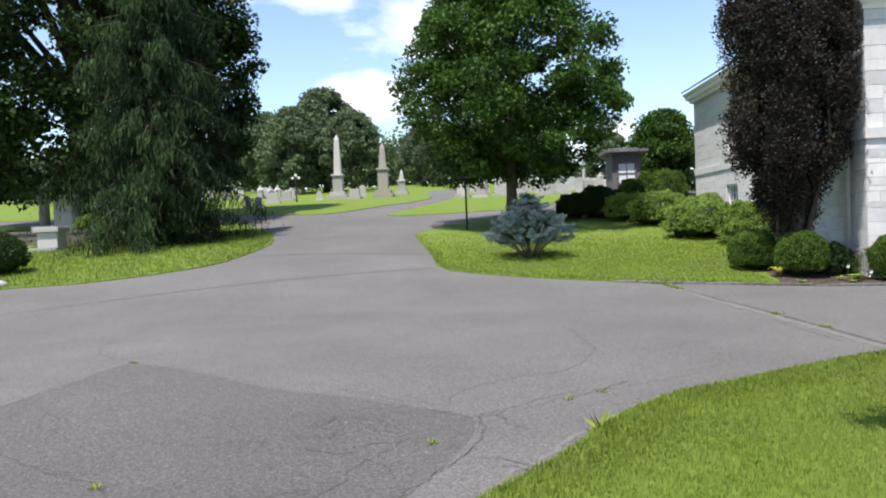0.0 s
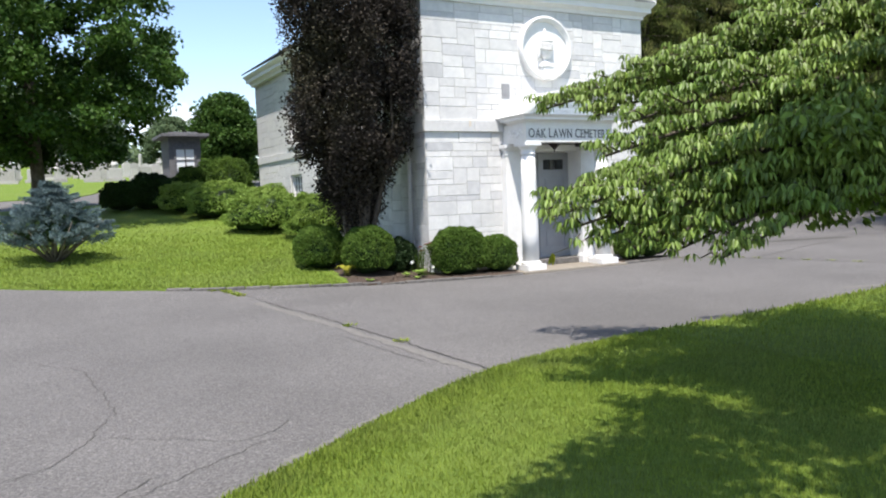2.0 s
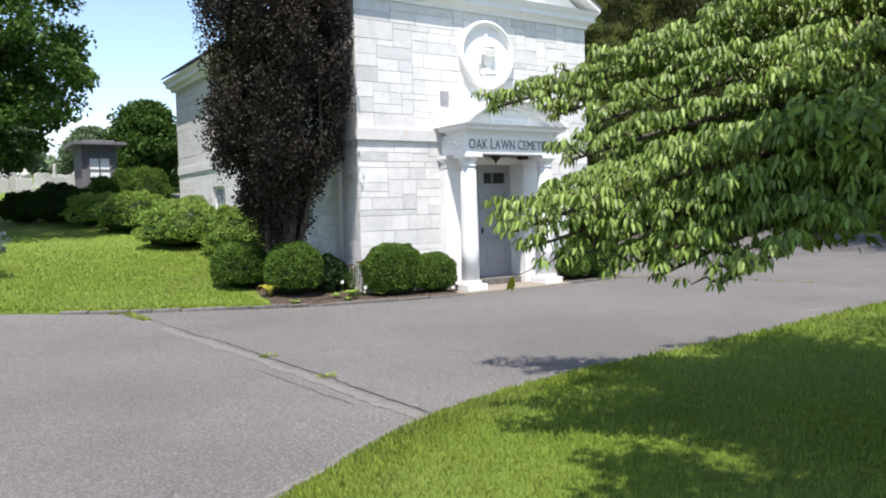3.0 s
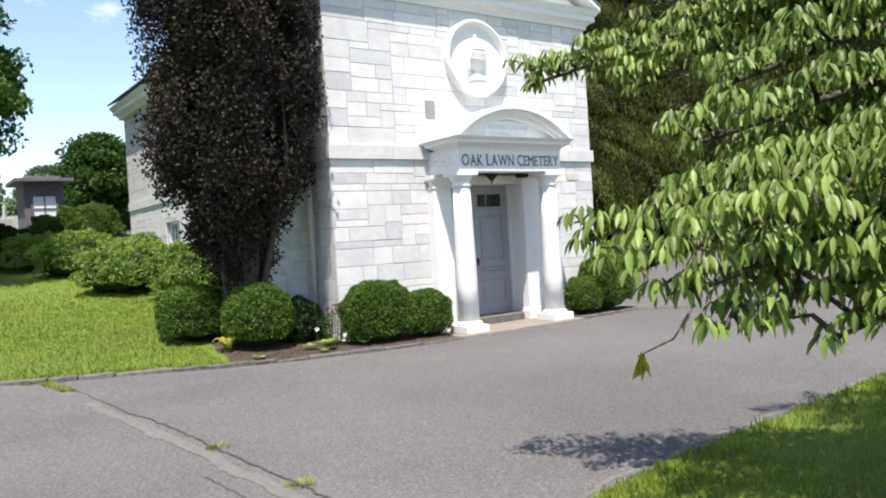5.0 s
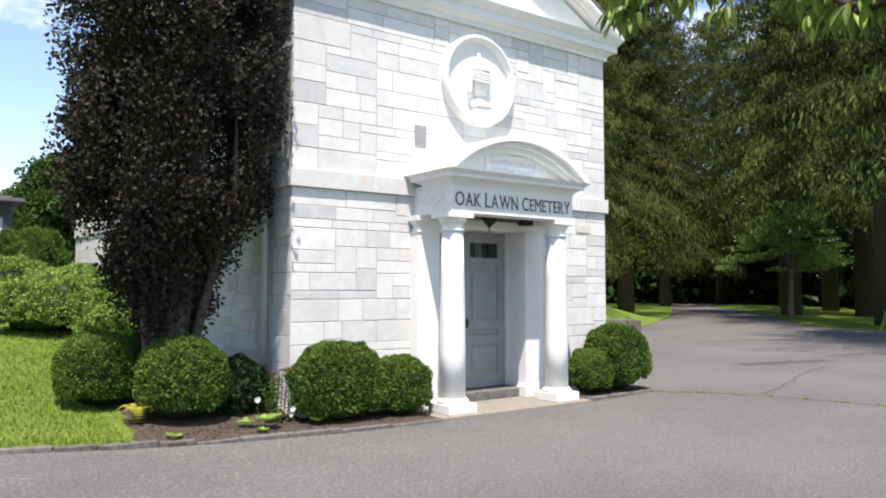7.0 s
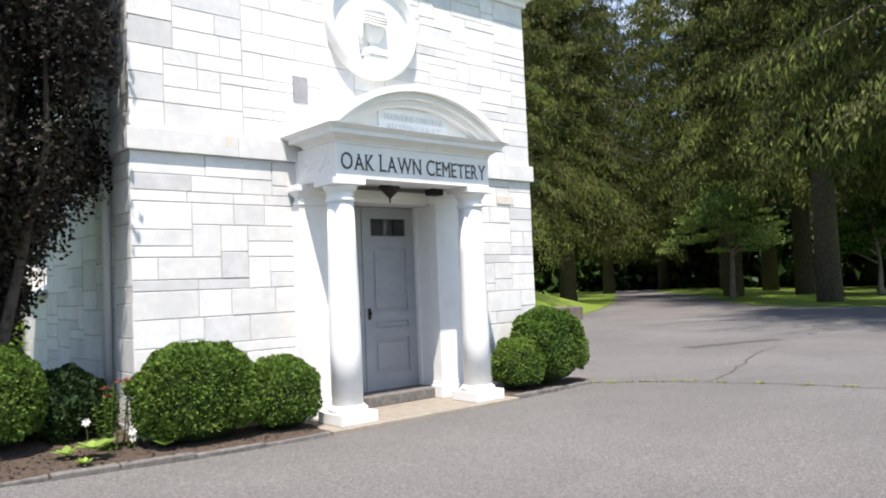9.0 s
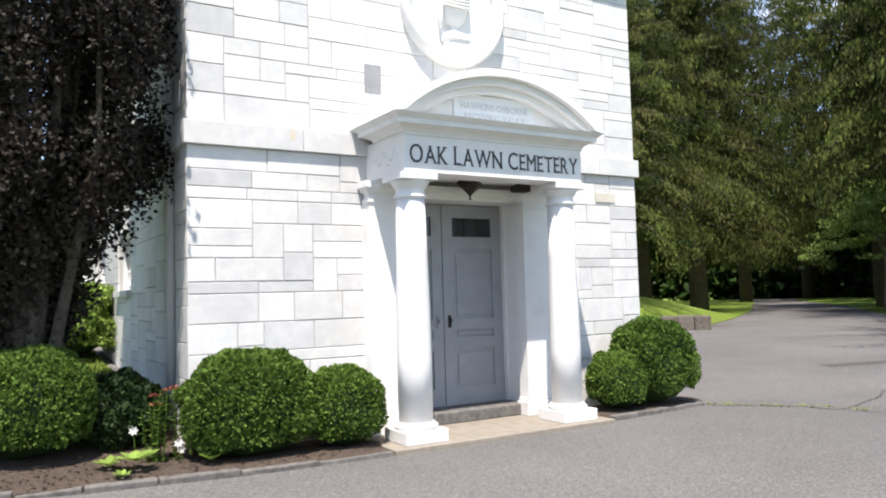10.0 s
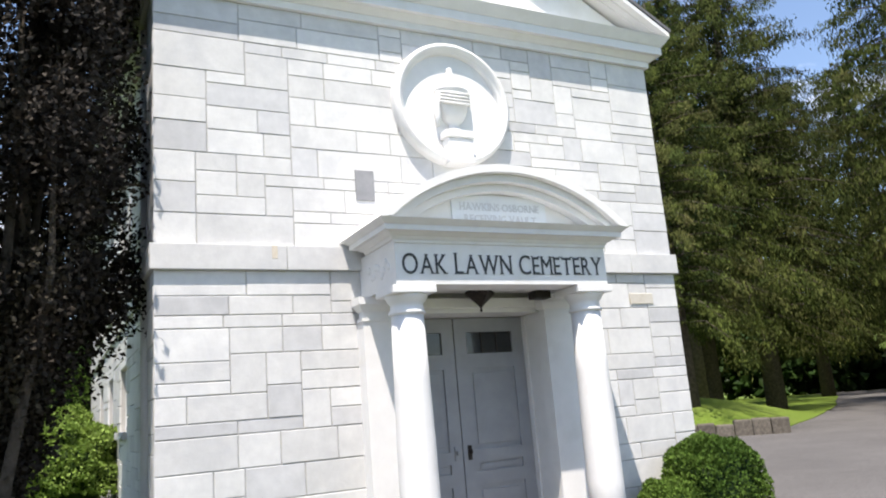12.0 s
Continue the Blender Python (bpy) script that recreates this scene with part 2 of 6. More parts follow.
def lathe(profile, cx, cy, seg=24, flat=1.0, bm=None):
    """Turns a profile of (radius, z) round the upright through cx, cy."""
    bm = bm or bmesh.new()
    rings = []
    for r, z in profile:
        rings.append([bm.verts.new((cx + r * math.cos(2 * math.pi * i / seg), cy + flat * r * math.sin(2 * math.pi * i / seg), z)) for i in range(seg)])
    for a, b in zip(rings, rings[1:]):
        for i in range(seg):
            bm.faces.new((a[i], a[(i + 1) % seg], b[(i + 1) % seg], b[i]))
    bm.faces.new(rings[0][::-1])
    bm.faces.new(rings[-1])
    return bm


def tube(points, radii, seg=8, bm=None):
    """A tapered round limb along points."""
    bm = bm or bmesh.new()
    rings = []
    for i, p in enumerate(points):
        p = Vector(p)
        d = (Vector(points[min(i + 1, len(points) - 1)]) - Vector(points[max(i - 1, 0)])).normalized()
        side = d.cross(Vector((0.31, 0.2, 0.93))).normalized()
        if side.length < 0.5:
            side = Vector((1, 0, 0))
        up = side.cross(d)
        rings.append([bm.verts.new(p + radii[i] * (math.cos(2 * math.pi * k / seg) * side + math.sin(2 * math.pi * k / seg) * up)) for k in range(seg)])
    for a, b in zip(rings, rings[1:]):
        for k in range(seg):
            bm.faces.new((a[k], a[(k + 1) % seg], b[(k + 1) % seg], b[k]))
    bm.faces.new(rings[0][::-1])
    bm.faces.new(rings[-1])
    return bm


def prism(bm, outline, y0, y1):
    """An outline of (x, z) drawn out from y0 to y1."""
    a = [bm.verts.new((x, y0, z)) for x, z in outline]
    b = [bm.verts.new((x, y1, z)) for x, z in outline]
    n = len(outline)
    for i in range(n):
        bm.faces.new((a[i], a[(i + 1) % n], b[(i + 1) % n], b[i]))
    bm.faces.new(a[::-1])
    bm.faces.new(b)
    return bm


def leaf_arrays(centre, axis, normal, length, width, fold=0.25, big=False):
    """Folded leaves, one island each. All arguments are arrays, one row a leaf."""
    axis = axis / np.linalg.norm(axis, axis=1, keepdims=True)
    side = np.cross(axis, normal)
    side /= np.linalg.norm(side, axis=1, keepdims=True) + 1e-9
    up = np.cross(side, axis)
    n = len(centre)
    length, width = length[:, None], width[:, None]
    if big:
        shape = ((0, 0, 0), (0.28, 0.42, 0.5), (0.62, 0.40, 0.35), (1.0, 0, -0.5), (0.62, -0.40, 0.35), (0.28, -0.42, 0.5), (0.45, 0, 0.1))
        faces = np.array([(0, 1, 6), (1, 2, 6), (2, 3, 6), (3, 4, 6), (4, 5, 6), (5, 0, 6)])
    else:
        shape = ((0, 0, 0), (0.45, 0.5, 1.0), (1.0, 0, 0), (0.45, -0.5, 1.0))
        faces = np.array([(0, 1, 2), (0, 2, 3)])
    pts = [centre + axis * length * (u - 0.3) + side * width * v + up * width * fold * w for u, v, w in shape]
    k = len(shape)
    verts = np.stack(pts, 1).reshape(-1, 3)
    tris = (faces[None] + (np.arange(n) * k)[:, None, None]).reshape(-1, 3)
    return verts, tris


def soup(name, arrays, mat, parent=None, label=""):
    """One mesh of many small leaves or blades."""
    verts, tris, off = [], [], 0
    for v, t in arrays:
        verts.append(v)
        tris.append(t + off)
        off += len(v)
    verts, tris = np.concatenate(verts), np.concatenate(tris)
    me = bpy.data.meshes.new(name)
    me.vertices.add(len(verts))
    me.vertices.foreach_set("co", verts.astype(np.float32).ravel())
    me.loops.add(len(tris) * 3)
    me.loops.foreach_set("vertex_index", tris.astype(np.int32).ravel())
    me.polygons.add(len(tris))
    me.polygons.foreach_set("loop_start", np.arange(0, len(tris) * 3, 3, dtype=np.int32))
    me.update(calc_edges=True)
    me.materials.append(mat)
    ob = new(name, me)
    if parent is not None:
        ob.parent = parent
        if parent.type == "EMPTY":
            ob.matrix_parent_inverse = parent.matrix_basis.inverted()
    return tagged(ob, label)


def unit(n):
    v = rng.normal(size=(n, 3))
    return v / np.linalg.norm(v, axis=1, keepdims=True)


def clumps(centres, radius, per, size, droop=0.3, up=0.6, squash=0.7, aspect=0.75, big=False, keep=None):
    """Leaves scattered about clump centres, turned mostly to the sky."""
    c = np.repeat(np.asarray(centres), per, axis=0)
    n = len(c)
    r = np.repeat(np.broadcast_to(np.asarray(radius, float), (len(centres),)), per)
    p = c + unit(n) * (r * rng.random(n) ** 0.45)[:, None] * np.array((1, 1, squash))
    axis = unit(n) + np.array((0, 0, -droop)) + (p - c) / (r[:, None] + 1e-6) * 0.6
    normal = unit(n) * (1 - up) + np.array((0, 0, 1.0)) * up
    ln = size * (0.7 + 0.6 * rng.random(n))
    if keep is not None:
        ok = keep(p)
        p, axis, normal, ln = p[ok], axis[ok], normal[ok], ln[ok]
    return leaf_arrays(p, axis, normal, ln, ln * aspect, big=big)


def spline(points, steps=8, closed=True):
    """A smooth line through points."""
    pts = [Vector(p) for p in points]
    n, out = len(pts), []
    for i in range(n if closed else n - 1):
        a, b, c, d = (pts[(i + k) % n] if closed else pts[min(max(i + k, 0), n - 1)] for k in (-1, 0, 1, 2))
        for s in range(steps):
            t = s / steps
            out.append(0.5 * ((2 * b) + (c - a) * t + (2 * a - 5 * b + 4 * c - d) * t * t + (3 * b - a - 3 * c + d) * t ** 3))
    if not closed:
        out.append(pts[-1])
    return out


def inside(px, py, ring):
    """Which of the points lie inside the ring."""
    xs, ys = np.array([p[0] for p in ring]), np.array([p[1] for p in ring])
    ok = np.zeros(len(px), bool)
    j = len(xs) - 1
    for i in range(len(xs)):
        cross = ((ys[i] > py) != (ys[j] > py)) & (px < (xs[j] - xs[i]) * (py - ys[i]) / (ys[j] - ys[i] + 1e-12) + xs[i])
        ok ^= cross
        j = i
    return ok


def patch(name, ring, centre, lift, mat, rings=10, edge=0.06, rough_edge=0.0, parent=None):
    """A sheet that follows the land inside a ring, with a real edge."""
    verts, faces = [], []
    n = len(ring)
    jag = [Vector((noise.noise((p[0] * 3.1, p[1] * 3.1, 1)), noise.noise((p[0] * 3.1, p[1] * 3.1, 5)))) * rough_edge for p in ring]
    ring = [Vector((p[0], p[1])) + j for p, j in zip(ring, jag)]
    levels = [1.0, 1.0] + [1 - (k / rings) for k in range(1, rings)]
    for k, s in enumerate(levels):
        for p in ring:
            q = Vector(centre) + (p - Vector(centre)) * s
            z = terrain(q.x, q.y) + (lift - edge if k == 0 else lift * (0.6 if k == 1 else 1.0))
            verts.append((q.x, q.y, z))
    verts.append((*centre, terrain(*centre) + lift))
    for k in range(len(levels) - 1):
        for i in range(n):
            j = (i + 1) % n
            faces.append((k * n + i, k * n + j, (k + 1) * n + j, (k + 1) * n + i))
    k = len(levels) - 1
    for i in range(n):
        faces.append((k * n + i, k * n + (i + 1) % n, len(verts) - 1))
    return mesh_ob(name, verts, faces, mat, parent, smooth=False)


def sheet(name, x0, x1, y0, y1, nx, ny, lift, mat):
    xs = [x0 + (x1 - x0) * i / nx for i in range(nx + 1)]
    ys = [y0 + (y1 - y0) * i / ny for i in range(ny + 1)]
    verts = [(x, y, terrain(x, y) + lift) for y in ys for x in xs]
    faces = [(j * (nx + 1) + i, j * (nx + 1) + i + 1, (j + 1) * (nx + 1) + i + 1, (j + 1) * (nx + 1) + i) for j in range(ny) for i in range(nx)]
    return mesh_ob(name, verts, faces, mat, smooth=True)


# ---- ground, drive and lawns ----
def ground_sheet():
    """One sheet to the horizon, fine near the drive and coarse far off."""
    ax = [-2500, -1200, -600, -300, -160] + list(range(-100, 101, 4)) + [160, 300, 600, 1200, 2500]
    ay = [-2500, -1200, -600, -300, -160] + list(range(-100, 141, 3)) + [170, 300, 600, 1200, 2500]
    verts = [(x, y, terrain(x, y) - 0.09) for y in ay for x in ax]
    w = len(ax)
    faces = [(j * w + i, j * w + i + 1, (j + 1) * w + i + 1, (j + 1) * w + i) for j in range(len(ay) - 1) for i in range(w - 1)]
    return tagged(mesh_ob("ground", verts, faces, M_LAWN, smooth=True), "mown green cemetery grass reaching to the distance", "ground", kind="structure")


ground_sheet()
road = tagged(sheet("road", -45, 90, -14, 70, 135, 84, 0.0, M_ASPHALT), "worn grey asphalt drive with cracks and seams", "road", kind="structure")

ISLAND = spline([(4.75, 16.25), (3.55, 16.62), (1.75, 17.4), (0.08, 18.4), (-1.08, 19.6), (-1.55, 22.3), (-2.0, 25.0), (-2.25, 27.3), (-1.15, 30.3), (0.4, 32.0), (4.0, 33.2), (7.45, 33.6), (7.45, 28), (7.45, 22), (7.4, 17.9), (6.9, 16.4), (6.1, 15.92)])
RIGHT = spline([(-0.85, 4.0), (-0.31, 4.97), (0.24, 5.77), (0.8, 6.72), (1.35, 7.33), (1.95, 7.72), (2.65, 8.2), (3.9, 8.93), (5.1, 9.3), (6.5, 9.5), (9.4, 9.7), (12.7, 9.98), (18, 9.7), (24, 8.0), (27, 2), (22, -8), (8, -10), (0.5, -7), (-1.9, -2), (-1.5, 1.8)])
LEFT = spline([(-11.3, 18.9), (-9.8, 19.3), (-8.25, 20.6), (-7.3, 22.2), (-7.02, 25.2), (-7.25, 27.2), (-8.4, 30.5), (-9.9, 33.3), (-11.3, 35.1), (-15, 36.5), (-26, 37.5), (-38, 32), (-36, 21), (-24, 17), (-14, 18)])
FAR_A = spline([(-11.5, 39.5), (-9.3, 38.4), (-7.0, 38.4), (-5.1, 43.5), (-3.4, 48.5), (-3.6, 57), (-8, 76), (-36, 82), (-56, 57), (-32, 44), (-18, 41)])
FAR_B = spline([(-4.2, 35.6), (-2.0, 35.3), (0.1, 35.9), (2.8, 37.2), (6.2, 46.5), (12, 49), (21, 50), (33, 64), (21, 87), (-1, 84), (-1.4, 62), (-1.6, 50), (-3.0, 41)])
BANK = spline([(19, 35.2), (22.5, 32.0), (25.4, 29.5), (27.2, 28.0), (31, 30.0), (39.5, 35.2), (52, 44), (76, 64), (70, 80), (40, 80), (18, 62), (14, 42)])
RIGHT_WOOD = spline([(78, 58), (60, 43.5), (51, 36), (44, 31), (38, 26.2), (36.3, 23.8), (35.5, 20), (34, 13), (40, 6), (60, 0), (90, 20), (95, 50), (90, 60)])


def mound(x, y):
    """The grass bank beside the drive, above its retaining wall."""
    dx, dy = x - 27.2, y - 27.8
    inward = min(dx * -0.505 + dy * 0.863, dx * 0.667 + dy * 0.746 + 0.5)
    u = min(1.0, max(0.0, (dx * 0.863 + dy * 0.505 - 6) / 10))
    back = min(1.0, max(0.0, (y - 48) / 14))
    return 1.6 * (1 - math.exp(-max(0.0, inward) / 3)) * (1 - u * u * (3 - 2 * u)) * (1 - back)


lawns = []
for i, (ring, centre, name) in enumerate(((ISLAND, (3.2, 23.5), "lawn_1"), (RIGHT, (9, 2), "lawn_2"), (LEFT, (-20, 25), "lawn_3"), (FAR_A, (-22, 56), "lawn_4"), (FAR_B, (6, 62), "lawn_5"), (BANK, (33, 48), "lawn_6"), (RIGHT_WOOD, (66, 30), "lawn_7"))):
    lawns.append(tagged(patch(name, ring, centre, 0.045, M_LAWN, 40 if name == "lawn_6" else 14, 0.11, 0.07), "mown green lawn with a ragged edge along the asphalt", "lawn", kind="structure"))
for v in lawns[5].data.vertices:
    v.co.z += mound(v.co.x, v.co.y)


def blades(name, ring, x0, x1, y0, y1, per_m2, height, label, lean=0.45, dens=None):
    n = int((x1 - x0) * (y1 - y0) * per_m2)
    px, py = rng.uniform(x0, x1, n), rng.uniform(y0, y1, n)
    ok = inside(px, py, ring)
    if dens is not None:
        ok &= rng.random(n) < dens(px, py)
    px, py = px[ok], py[ok]
    n = len(px)
    pz = np.array([terrain(a, b) for a, b in zip(px, py)]) + 0.03
    base = np.stack((px, py, pz), 1)
    way = unit(n) * lean + np.array((0, 0, 1.0))
    ln = height * (0.5 + rng.random(n))
    wid = 0.0025 + 0.0035 * rng.random(n) + 0.0006 * np.hypot(px - 3, py - 4)
    side = np.cross(way, unit(n))
    side /= np.linalg.norm(side, axis=1, keepdims=True) + 1e-9
    tip = base + way * ln[:, None]
    verts = np.stack((base - side * wid[:, None], base + side * wid[:, None], tip), 1).reshape(-1, 3)
    tris = np.arange(n * 3).reshape(-1, 3)
    return tagged(soup(name, [(verts, tris)], M_BLADE), label, "grass", kind="stuff")


blades("grass", RIGHT, -0.9, 6.5, 3.8, 9.6, 8500, 0.030, "short sunlit grass blades on the lawn beside the drive", dens=lambda x, y: np.clip(1.35 - np.hypot(x - 2.5, y - 7) / 5.5, 0.2, 1))
blades("grass", RIGHT, 6.5, 16, 4.5, 10.2, 1000, 0.045, "short grass blades in the shade of the dogwood")
blades("grass", ISLAND, -2.6, 7.5, 15.8, 27, 1500, 0.04, "short grass blades on the lawn before the vault", dens=lambda x, y: np.where((x > 5.55) & (y < 17.8), 0, np.clip(1.4 - (y - 16) / 7, 0.1, 1)))
blades("grass", LEFT, -16, -6.9, 18, 30, 260, 0.07, "short grass blades along the edge of the drive")


# ---- the receiving vault ----
CX, WX0, WX1, WY, SIDE_Y1 = 10.43, 7.52, 13.18, 16.62, 28.75
BELT0, BELT1, EAVE0, EAVE1 = 2.87, 3.09, 5.42, 5.76
PITCH = math.tan(radians(29))
vault = thing("mausoleum", (10.35, 23.8, 0), "white marble cemetery vault with a gabled roof and columned porch", "building")


def ashlar(width, height, unit_w=0.05, unit_h=0.055, rnd=None):
    """Random squared stones that fill a rectangle: (x, z, w, h) of each."""
    nw, nh = int(round(width / unit_w)), int(round(height / unit_h))
    uw, uh = width / nw, height / nh
    sky = [0] * nw
    stones = []
    while min(sky) < nh:
        low = min(sky)
        a = sky.index(low)
        b = a
        while b < nw and sky[b] == low:
            b += 1
        gap = b - a
        w = rnd.choice((5, 7, 9, 10, 11, 12, 13, 15, 17))
        if gap - w < 4:
            w = gap if gap <= 18 else gap // 2
        h = rnd.choice((2, 3, 4, 4, 5, 5, 6))
        left = sky[a - 1] - low if a else 99
        if left in (2, 3, 4, 5) and rnd.random() < 0.45:
            h = left
        if nh - low - h < 2:
            h = nh - low if nh - low <= 6 else (nh - low) // 2
        stones.append((a * uw, low * uh, w * uw, h * uh))
        for i in range(a, a + w):
            sky[i] = low + h
    return stones


def stone_mesh(w, h, depth, joint, proud):
    """A squared stone with a worn arris; x across, z up, its face towards -y."""
    j, c = joint / 2, 0.004
    ring = lambda k, y: [(k, y, k), (w - k, y, k), (w - k, y, h - k), (k, y, h - k)]
    verts = ring(j, depth) + ring(j, -proud + c) + ring(j + c, -proud)
    faces = [(8, 9, 10, 11)]
    for o in (0, 4):
        for i in range(4):
            k = (i + 1) % 4
            faces.append((o + i, o + k, o + 4 + k, o + 4 + i))
    return verts, faces


def stone_wall(parent, m, width, height, seed, grey=0.13, joined=False):
    rnd = random.Random(seed)
    heap_v, heap_f = [], []
    for x, z, w, h in ashlar(width, height, rnd=rnd):
        v, f = stone_mesh(w, h, 0.05, 0.0095, 0.006 + 0.006 * rnd.random())
        dull = rnd.random() < grey * 1.35
        if joined:
            off = len(heap_v)
            heap_v += [(a + x, b, c + z) for a, b, c in v]
            heap_f += [tuple(i + off for i in q) for q in f]
            continue
        ob = mesh_ob("stone", v, f, M_MARBLE_GREY if dull else M_MARBLE)
        ob.parent = parent
        ob.matrix_basis = m @ Matrix.Translation((x, 0, z))
    if joined:
        ob = tagged(mesh_ob("stonework", heap_v, heap_f, M_MARBLE), kind="stuff")
        ob.parent = parent
        ob.matrix_basis = m


def vault_walls():
    bm = bmesh.new()
    # front wall round the doorway, then the other walls
    box(bm, WX0 + 0.01, 9.51, WY + 0.012, WY + 0.5, -0.3, 2.52)
    box(bm, 11.35, WX1 - 0.01, WY + 0.012, WY + 0.5, -0.3, 2.52)
    box(bm, WX0 + 0.01, WX1 - 0.01, WY + 0.012, WY + 0.5, 2.52, EAVE0 + 0.1)
    front = part("front_wall", bm, M_MORTAR, vault)
    side = WX0 + 0.09
    bm = bmesh.new()
    holes = [(20.0, 21.0), (22.2, 23.2), (24.4, 25.45)]
    y = WY + 0.5
    for a, b in holes + [(SIDE_Y1, SIDE_Y1)]:
        box(bm, side + 0.012, side + 0.40, y, a, -0.3, EAVE0 + 0.1)
        if b > a:
            box(bm, side + 0.012, side + 0.40, a, b, -0.3, 1.60)
            box(bm, side + 0.012, side + 0.40, a, b, 2.38, 3.26)
            box(bm, side + 0.012, side + 0.40, a, b, 4.85, EAVE0 + 0.1)
        y = b
    west = part("side_wall", bm, M_MORTAR, vault)
    bm = boxed(WX1 - 0.45, WX1 - 0.02, WY + 0.5, SIDE_Y1, -0.3, EAVE0 + 0.1)
    part("far_side_wall", bm, M_MARBLE, vault)
    part("back_wall", boxed(side + 0.40, WX1 - 0.45, SIDE_Y1 - 0.4, SIDE_Y1, -0.3, EAVE0 + 0.1), M_MARBLE, vault)
    # front stones
    def flat(x, z):
        return Matrix.Translation((x, WY + 0.012, z))
    stone_wall(front, flat(WX0, 0.0), 9.34 - WX0, BELT0, 11)
    stone_wall(front, flat(11.53, 0.0), WX1 - 11.53, BELT0, 12)
    stone_wall(front, flat(WX0, BELT1), WX1 - WX0, EAVE0 - BELT1, 14)
    one = mesh_ob("stone", *stone_mesh(0.20, 0.31, 0.05, 0.011, 0.022), M_MARBLE_DARK)
    one.parent = front
    one.matrix_basis = flat(9.33, 3.55)
    tan = mesh_ob("stone", *stone_mesh(0.34, 0.13, 0.05, 0.011, 0.021), M_MARBLE_TAN)
    tan.parent = front
    tan.matrix_basis = flat(12.48, 2.52)
    # band course
    x = WX0 - 0.035
    for w in (1.15, 1.38, 1.22, 1.30, 0.68):
        x1 = min(x + w, WX1 + 0.035)
        part("band_stone", boxed(x + 0.002, x1 - 0.002, WY - 0.045, WY + 0.02, BELT0, BELT1, bevel=0.006), M_MARBLE, front)
        x = x1
    part("rust_stain", boxed(8.50, 8.55, WY - 0.0475, WY - 0.043, 2.97, 3.085), M_STAIN, front, "brown rust stain")
    # corner pier and side stones
    turn = Matrix.Rotation(radians(-90), 4, "Z")
    def along(y, z, x=WX0):
        return Matrix.Translation((x, y, z)) @ turn
    pier = part("corner_pier", boxed(WX0 + 0.012, WX0 + 0.12, WY + 0.06, WY + 0.5, -0.2, EAVE0), M_MORTAR, vault)
    stone_wall(pier, along(WY + 0.5, 0.0, WX0 + 0.012), 0.49, BELT0, 21, 0.1)
    stone_wall(pier, along(WY + 0.5, BELT1, WX0 + 0.012), 0.49, EAVE0 - BELT1, 22, 0.1)
    part("band_stone", boxed(WX0 - 0.035, WX0 + 0.03, WY + 0.022, WY + 0.5, BELT0, BELT1, bevel=0.006), M_MARBLE, pier)
    lows = [(WY + 0.5, 20.0), (21.0, 22.2), (23.2, 24.4), (25.45, SIDE_Y1)]
    for k, (a, b) in enumerate(lows):
        stone_wall(west, along(b, 0.0, side), b - a, BELT0, 31 + k, 0.1, joined=k > 0)
        stone_wall(west, along(b, BELT1, side), b - a, EAVE0 - BELT1, 41 + k, 0.1, joined=k > 0)
    for a, b in holes:
        stone_wall(west, along(b, 0.0, side), b - a, 1.6, 51, 0.1, joined=True)
        stone_wall(west, along(b, 2.38, side), b - a, BELT0 - 2.38, 52, 0.1, joined=True)
        stone_wall(west, along(b, 4.85, side), b - a, EAVE0 - 4.85, 53, 0.1, joined=True)
    part("band_course", boxed(side - 0.04, side + 0.02, WY + 0.502, SIDE_Y1, BELT0, BELT1, bevel=0.006), M_MARBLE, west)
    bm = lathe([(0.045, 0.15), (0.045, EAVE0)], side - 0.06, 17.45, 12)
    part("downspout", bm, M_PAINT, vault, "white metal downspout", smooth=True)
    # windows of the long side
    for a, b in holes:
        for z0, z1, rows, cols in ((1.60, 2.38, 3, 4), (3.26, 4.85, 6, 4)):
            w = part("window", boxed(side + 0.14, side + 0.15, a, b, z0, z1), M_GLASS, vault, "multi-paned window with a white frame")
            bm = bmesh.new()
            for y0, y1, p, q in ((a, a + 0.06, z0, z1), (b - 0.06, b, z0, z1), (a + 0.06, b - 0.06, z0, z0 + 0.07), (a + 0.06, b - 0.06, z1 - 0.06, z1)):
                box(bm, side + 0.06, side + 0.139, y0, y1, p, q)
            for i in range(1, cols):
                y = a + (b - a) * i / cols
                box(bm, side + 0.10, side + 0.139, y - 0.012, y + 0.012, z0 + 0.07, z1 - 0.06)
            for i in range(1, rows):
                z = z0 + (z1 - z0) * i / rows
                box(bm, side + 0.105, side + 0.139, a + 0.06, b - 0.06, z - 0.012, z + 0.012)
            part("window_frame", bm, M_PAINT, w)
            part("window_sill", boxed(side - 0.07, side + 0.13, a - 0.06, b + 0.06, z0 - 0.09, z0 - 0.002, bevel=0.008), M_MARBLE, w)


vault_walls()


